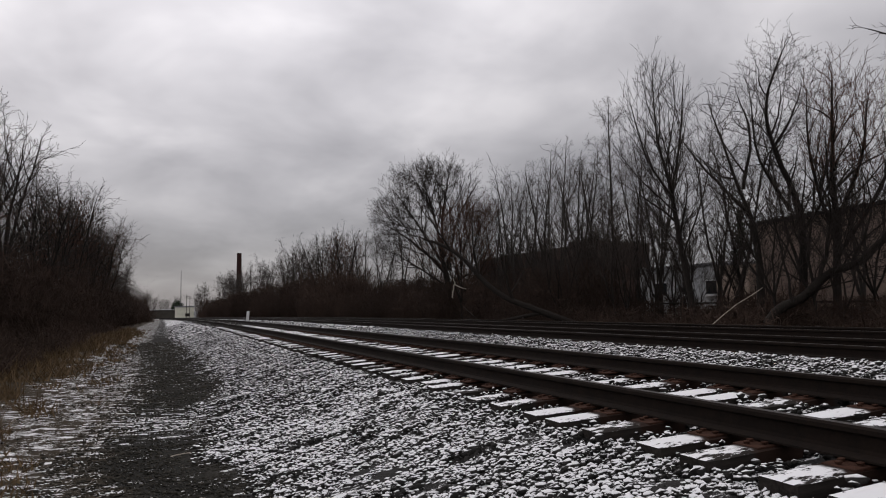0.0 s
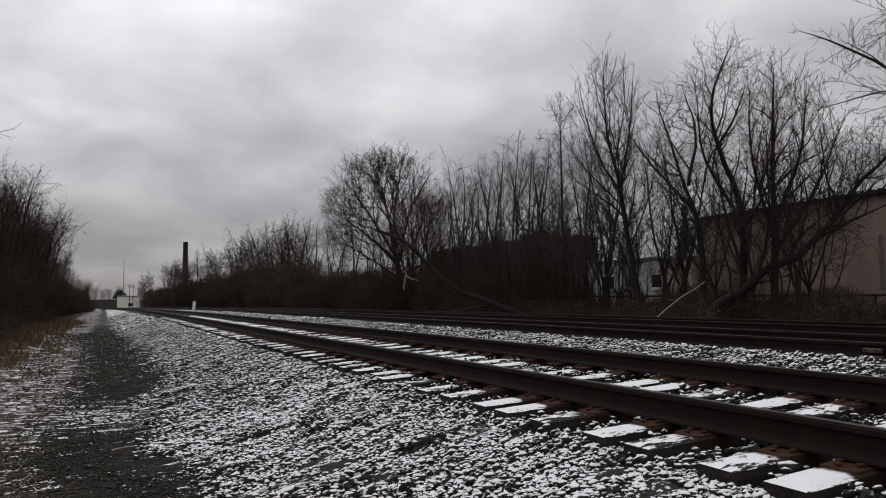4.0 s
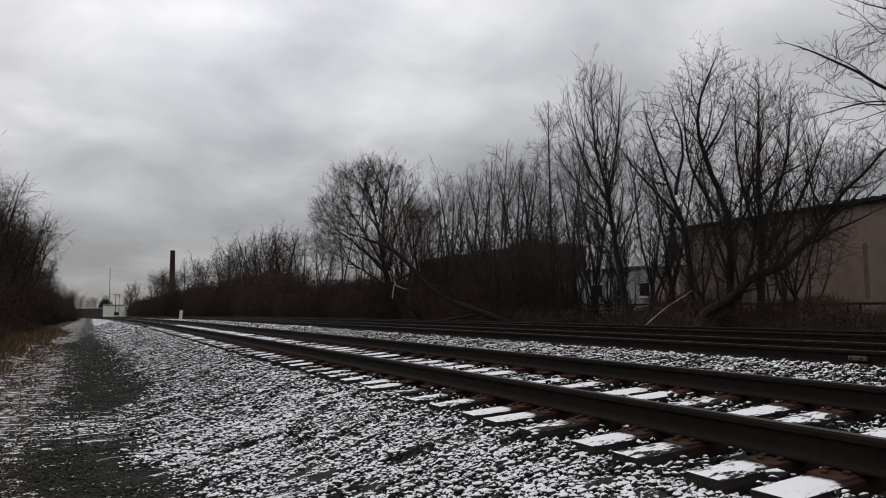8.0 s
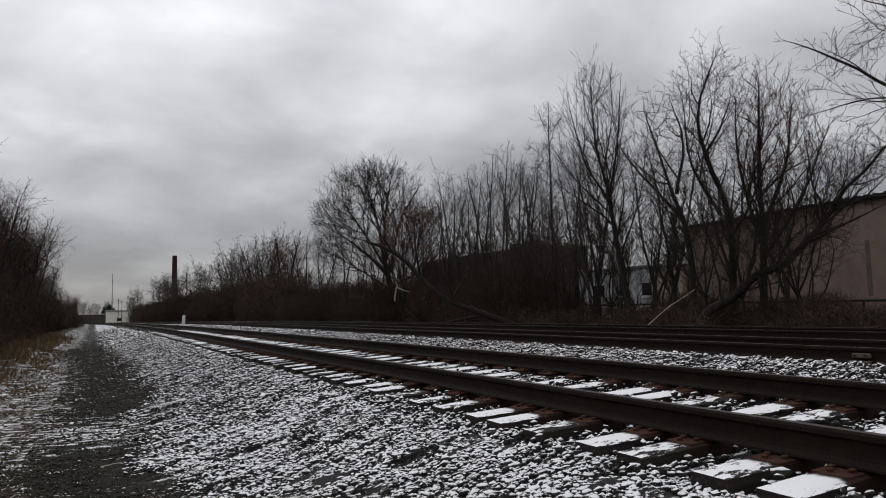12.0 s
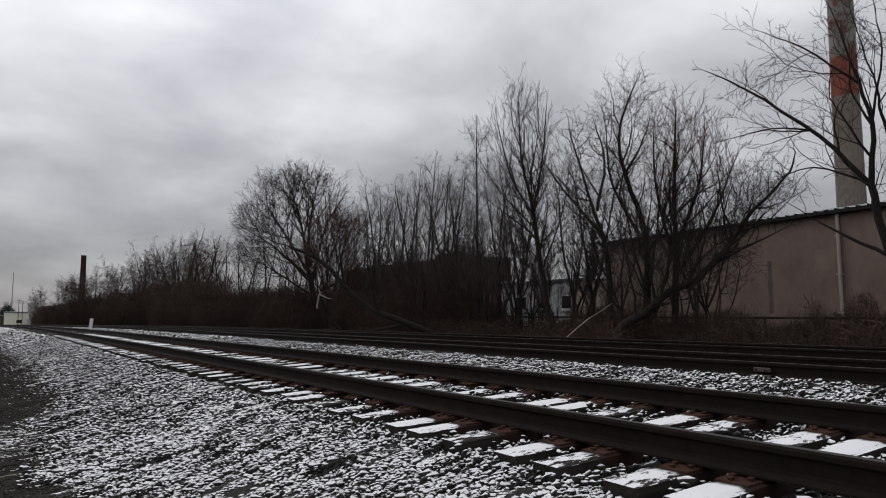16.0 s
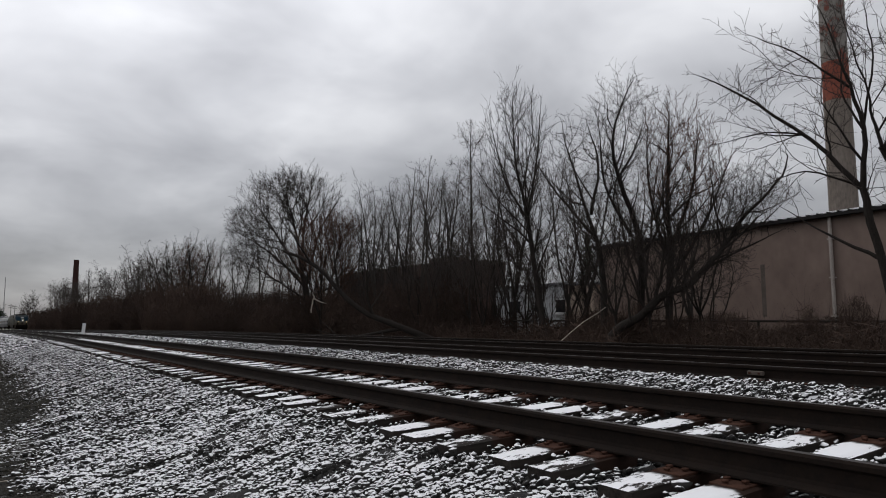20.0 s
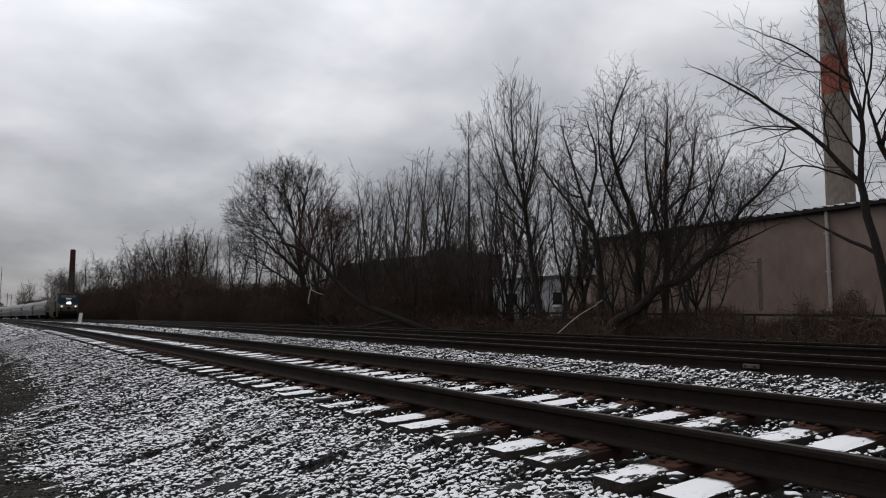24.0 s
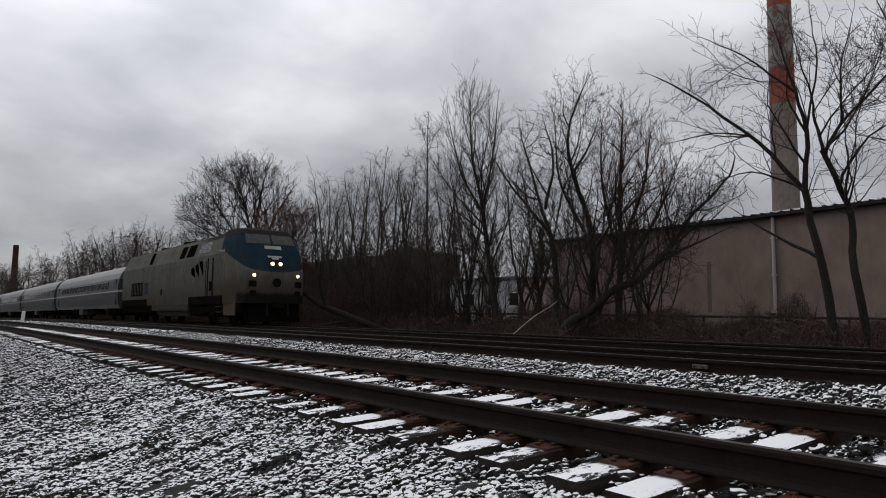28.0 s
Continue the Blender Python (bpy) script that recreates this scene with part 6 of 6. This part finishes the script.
def make_brush():
    r = random.Random(21)
    kinds = [brush_mesh(40 + i, 110, 7.0, 2.4, 3.6) for i in range(3)] + [brush_mesh(50, 170, 5.0, 1.6, 1.5, 900)]
    for k in kinds:
        k.materials.append(MAT["brush"])

    def strip(k, x, y, s, sz):
        x += bend(y)
        o = new("brush", kinds[k])
        o.matrix_basis = Matrix.Translation((x, y, land(x, y))) @ Euler((0, 0, r.uniform(-0.3, 0.3) + math.pi / 2 + (math.pi if r.random() < 0.5 else 0))).to_matrix().to_4x4() @ Matrix.Diagonal((s, s, sz, 1))
        tagged(o, "tangled thicket of dead brown stems", "brush", "thickets along the line", "stuff")
    for i in range(12):                                        # right side, behind the far track
        y = 29 + 5.0 * i
        strip(i % 3, 20.5 + r.uniform(-0.6, 0.6), y, 1.0, r.uniform(0.9, 1.2))
        if i > 0:
            strip((i + 1) % 3, 23.8 + r.uniform(-0.6, 0.6), y + 2, 1.0, r.uniform(1.3, 1.7))
    for i in range(9):                                         # behind the willow
        strip(i % 3, 27.0 + r.uniform(-1, 1.5), 54 + 5 * i, 1.3, r.uniform(1.4, 1.9))
    strip(0, 21.6, 10.2, 0.35, 0.60)
    for i in range(9):
        strip(3, 18.3 + r.uniform(-0.5, 0.5), 2 + 4 * i, 1.0, r.uniform(0.7, 1.1))
    for i in range(4):
        strip(i % 3, 20.5 + r.uniform(-0.5, 0.5), 1.5 + 2.6 * i, 0.75, 0.34)
    for i in range(4):
        strip(i % 3, 19.4 + r.uniform(-0.3, 0.3), 12.5 + 2.0 * i, 0.55, r.uniform(0.4, 0.6))
    for i in range(6):
        strip(i % 3, 25.2 + r.uniform(-0.4, 0.4), 3 + 5 * i, 1.0, 0.30 + 0.05 * i)
    for i in range(12):
        strip(i % 3, 25.5 + r.uniform(-1, 1), 92 + 17 * i, 2.4, r.uniform(2.3, 2.9))
    for i in range(16):
        y = 90 + 13 * i
        strip(i % 3, 22.0 + r.uniform(-1, 1), y, 2.0, r.uniform(1.9, 2.6))
    for i in range(28):                                        # left side
        y = 22 + 6 * i
        strip(i % 3, -8.0 + min(1.4, 0.02 * i * i) + r.uniform(-0.4, 0.4), y, 1.1 + 0.004 * y, r.uniform(1.2, 1.7))
        strip((i + 1) % 3, -10.5 + r.uniform(-0.6, 0.6), y, 1.3, r.uniform(1.7, 2.4))
    for i in range(9):
        strip(i % 3, -5.2 + r.uniform(-0.5, 0.5), 186 + 13 * i, 2.2, r.uniform(1.9, 2.4))
    for i in range(14):
        strip(3, -4.6 + r.uniform(-0.5, 0.5), 11 + 4 * i, 0.8, r.uniform(0.5, 0.9))
        strip(3, -3.7 + r.uniform(-0.3, 0.3), 10 + 4 * i, 0.6, r.uniform(0.3, 0.55))


make_brush()


def make_weeds():
    """Dry grass and dead weeds on the verge beside the path."""
    n = np.random.RandomState(8)
    k = 46000
    y = 5.0 + 62 * n.uniform(0, 1, k) ** 1.9
    x = -0.85 - 4.4 * n.uniform(0, 1, k) ** 0.75
    keep = np.array([noise.noise(Vector((a * 1.3, b * 0.9, 3))) + 0.16 * (-1.9 - a) > 0.08 for a, b in zip(x, y)])
    x, y = x[keep], y[keep]
    z = np.array([land(a, b) for a, b in zip(x, y)])
    h = 0.06 + 0.46 * n.uniform(0, 1, len(x)) ** 2.0 * np.clip((-0.9 - x) / 1.2, 0.15, 1)
    p = np.stack([x, y, z], -1)
    lean = n.normal(size=(len(x), 2)) * 0.6 * h[:, None]
    w = n.uniform(0.004, 0.010, len(x)) * (1 + y / 18)
    a = n.uniform(0, 6.28, len(x))
    side = np.stack([np.cos(a) * w, np.sin(a) * w, a * 0], -1)
    top = p + np.stack([lean[:, 0], lean[:, 1], h], -1)
    V = np.stack([p - side, p + side, top], 1).reshape(-1, 3)
    tagged(part("dry_weeds", tri_mesh("dry_weeds", V, np.arange(len(V)).reshape(-1, 3)), MAT["straw"]), "dry tan grass and dead weeds on the verge", "grass", kind="stuff")


MAT["straw"] = two_tone("dry_grass", (0.030, 0.018, 0.011), (0.17, 0.115, 0.060), 1.1, 0.95, 0.0, 0.001)
make_weeds()


def make_small_things():
    for x, y, turn, length in ((-0.72, 5.75, 20, 0.26), (0.20, 7.8, 32, 0.24)):
        t = thing("stick", "short pale bare stick lying on the gravel path", "stick", pose(x, y, land(x, y) + 0.022, 0, 0, turn), "sticks on the path")
        part("stick_wood", tubes("stick_wood", [guide([(-length / 2, 0, 0), (0, 0.012, 0.006), (length / 2, 0, 0.002)], 0.009, 0.006)]), MAT["wood_pale"], t)
    x, y = TRACKS["middle"][0] - GAUGE / 2 - 0.055, 4.77
    z = TRACKS["middle"][1] + fall(y)
    j = thing("rail_clamp", "small grey steel clamp on the outside of a rail", "clamp", pose(x, y, z))
    part("clamp_plate", box(-0.020, -0.10, 0.085, 0.030, 0.10, 0.135, 0.006), MAT["stain"], j)
    part("clamp_foot", box(-0.075, -0.12, 0.022, 0.030, 0.12, 0.050, 0.006), MAT["stain"], j)
    for dy in (-0.06, 0.06):
        part("bolt", rod((-0.045, dy, 0.110), (-0.015, dy, 0.110), 0.013, sides=6), MAT["plate"], j)


make_small_things()

# ---------------------------------------------------------------- what moves
# seconds, and how far the nose of the train still is along the line
NOSE = [(24.0, 128.0), (25.0, 104.0), (26.0, 80.3), (27.0, 55.1), (27.5, 42.4), (28.0, 28.0)]


def nose_at(t):
    if t <= NOSE[0][0]:
        return NOSE[0][1] + 24.0 * (NOSE[0][0] - t)
    return float(np.interp(t, [n[0] for n in NOSE], [n[1] for n in NOSE]))


def on_line(y):
    cx, cz, _ = TRACKS["far"]
    return Vector((cx + bend(y), y, cz + HEAD + fall(y)))


def motions():
    times = [float(t) for t in range(0, 24)] + [24.0, 25.0, 26.0, 27.0, 27.5, 28.0]
    for car, behind, length in CARS:
        rows = []
        for t in times:
            y = nose_at(t) + behind
            a, b = on_line(y), on_line(y + length)
            d = (b - a).normalized()
            rows.append((t, Matrix.LocRotScale(a, Vector((0, 1, 0)).rotation_difference(d), None)))
        walk(car, rows)


motions()
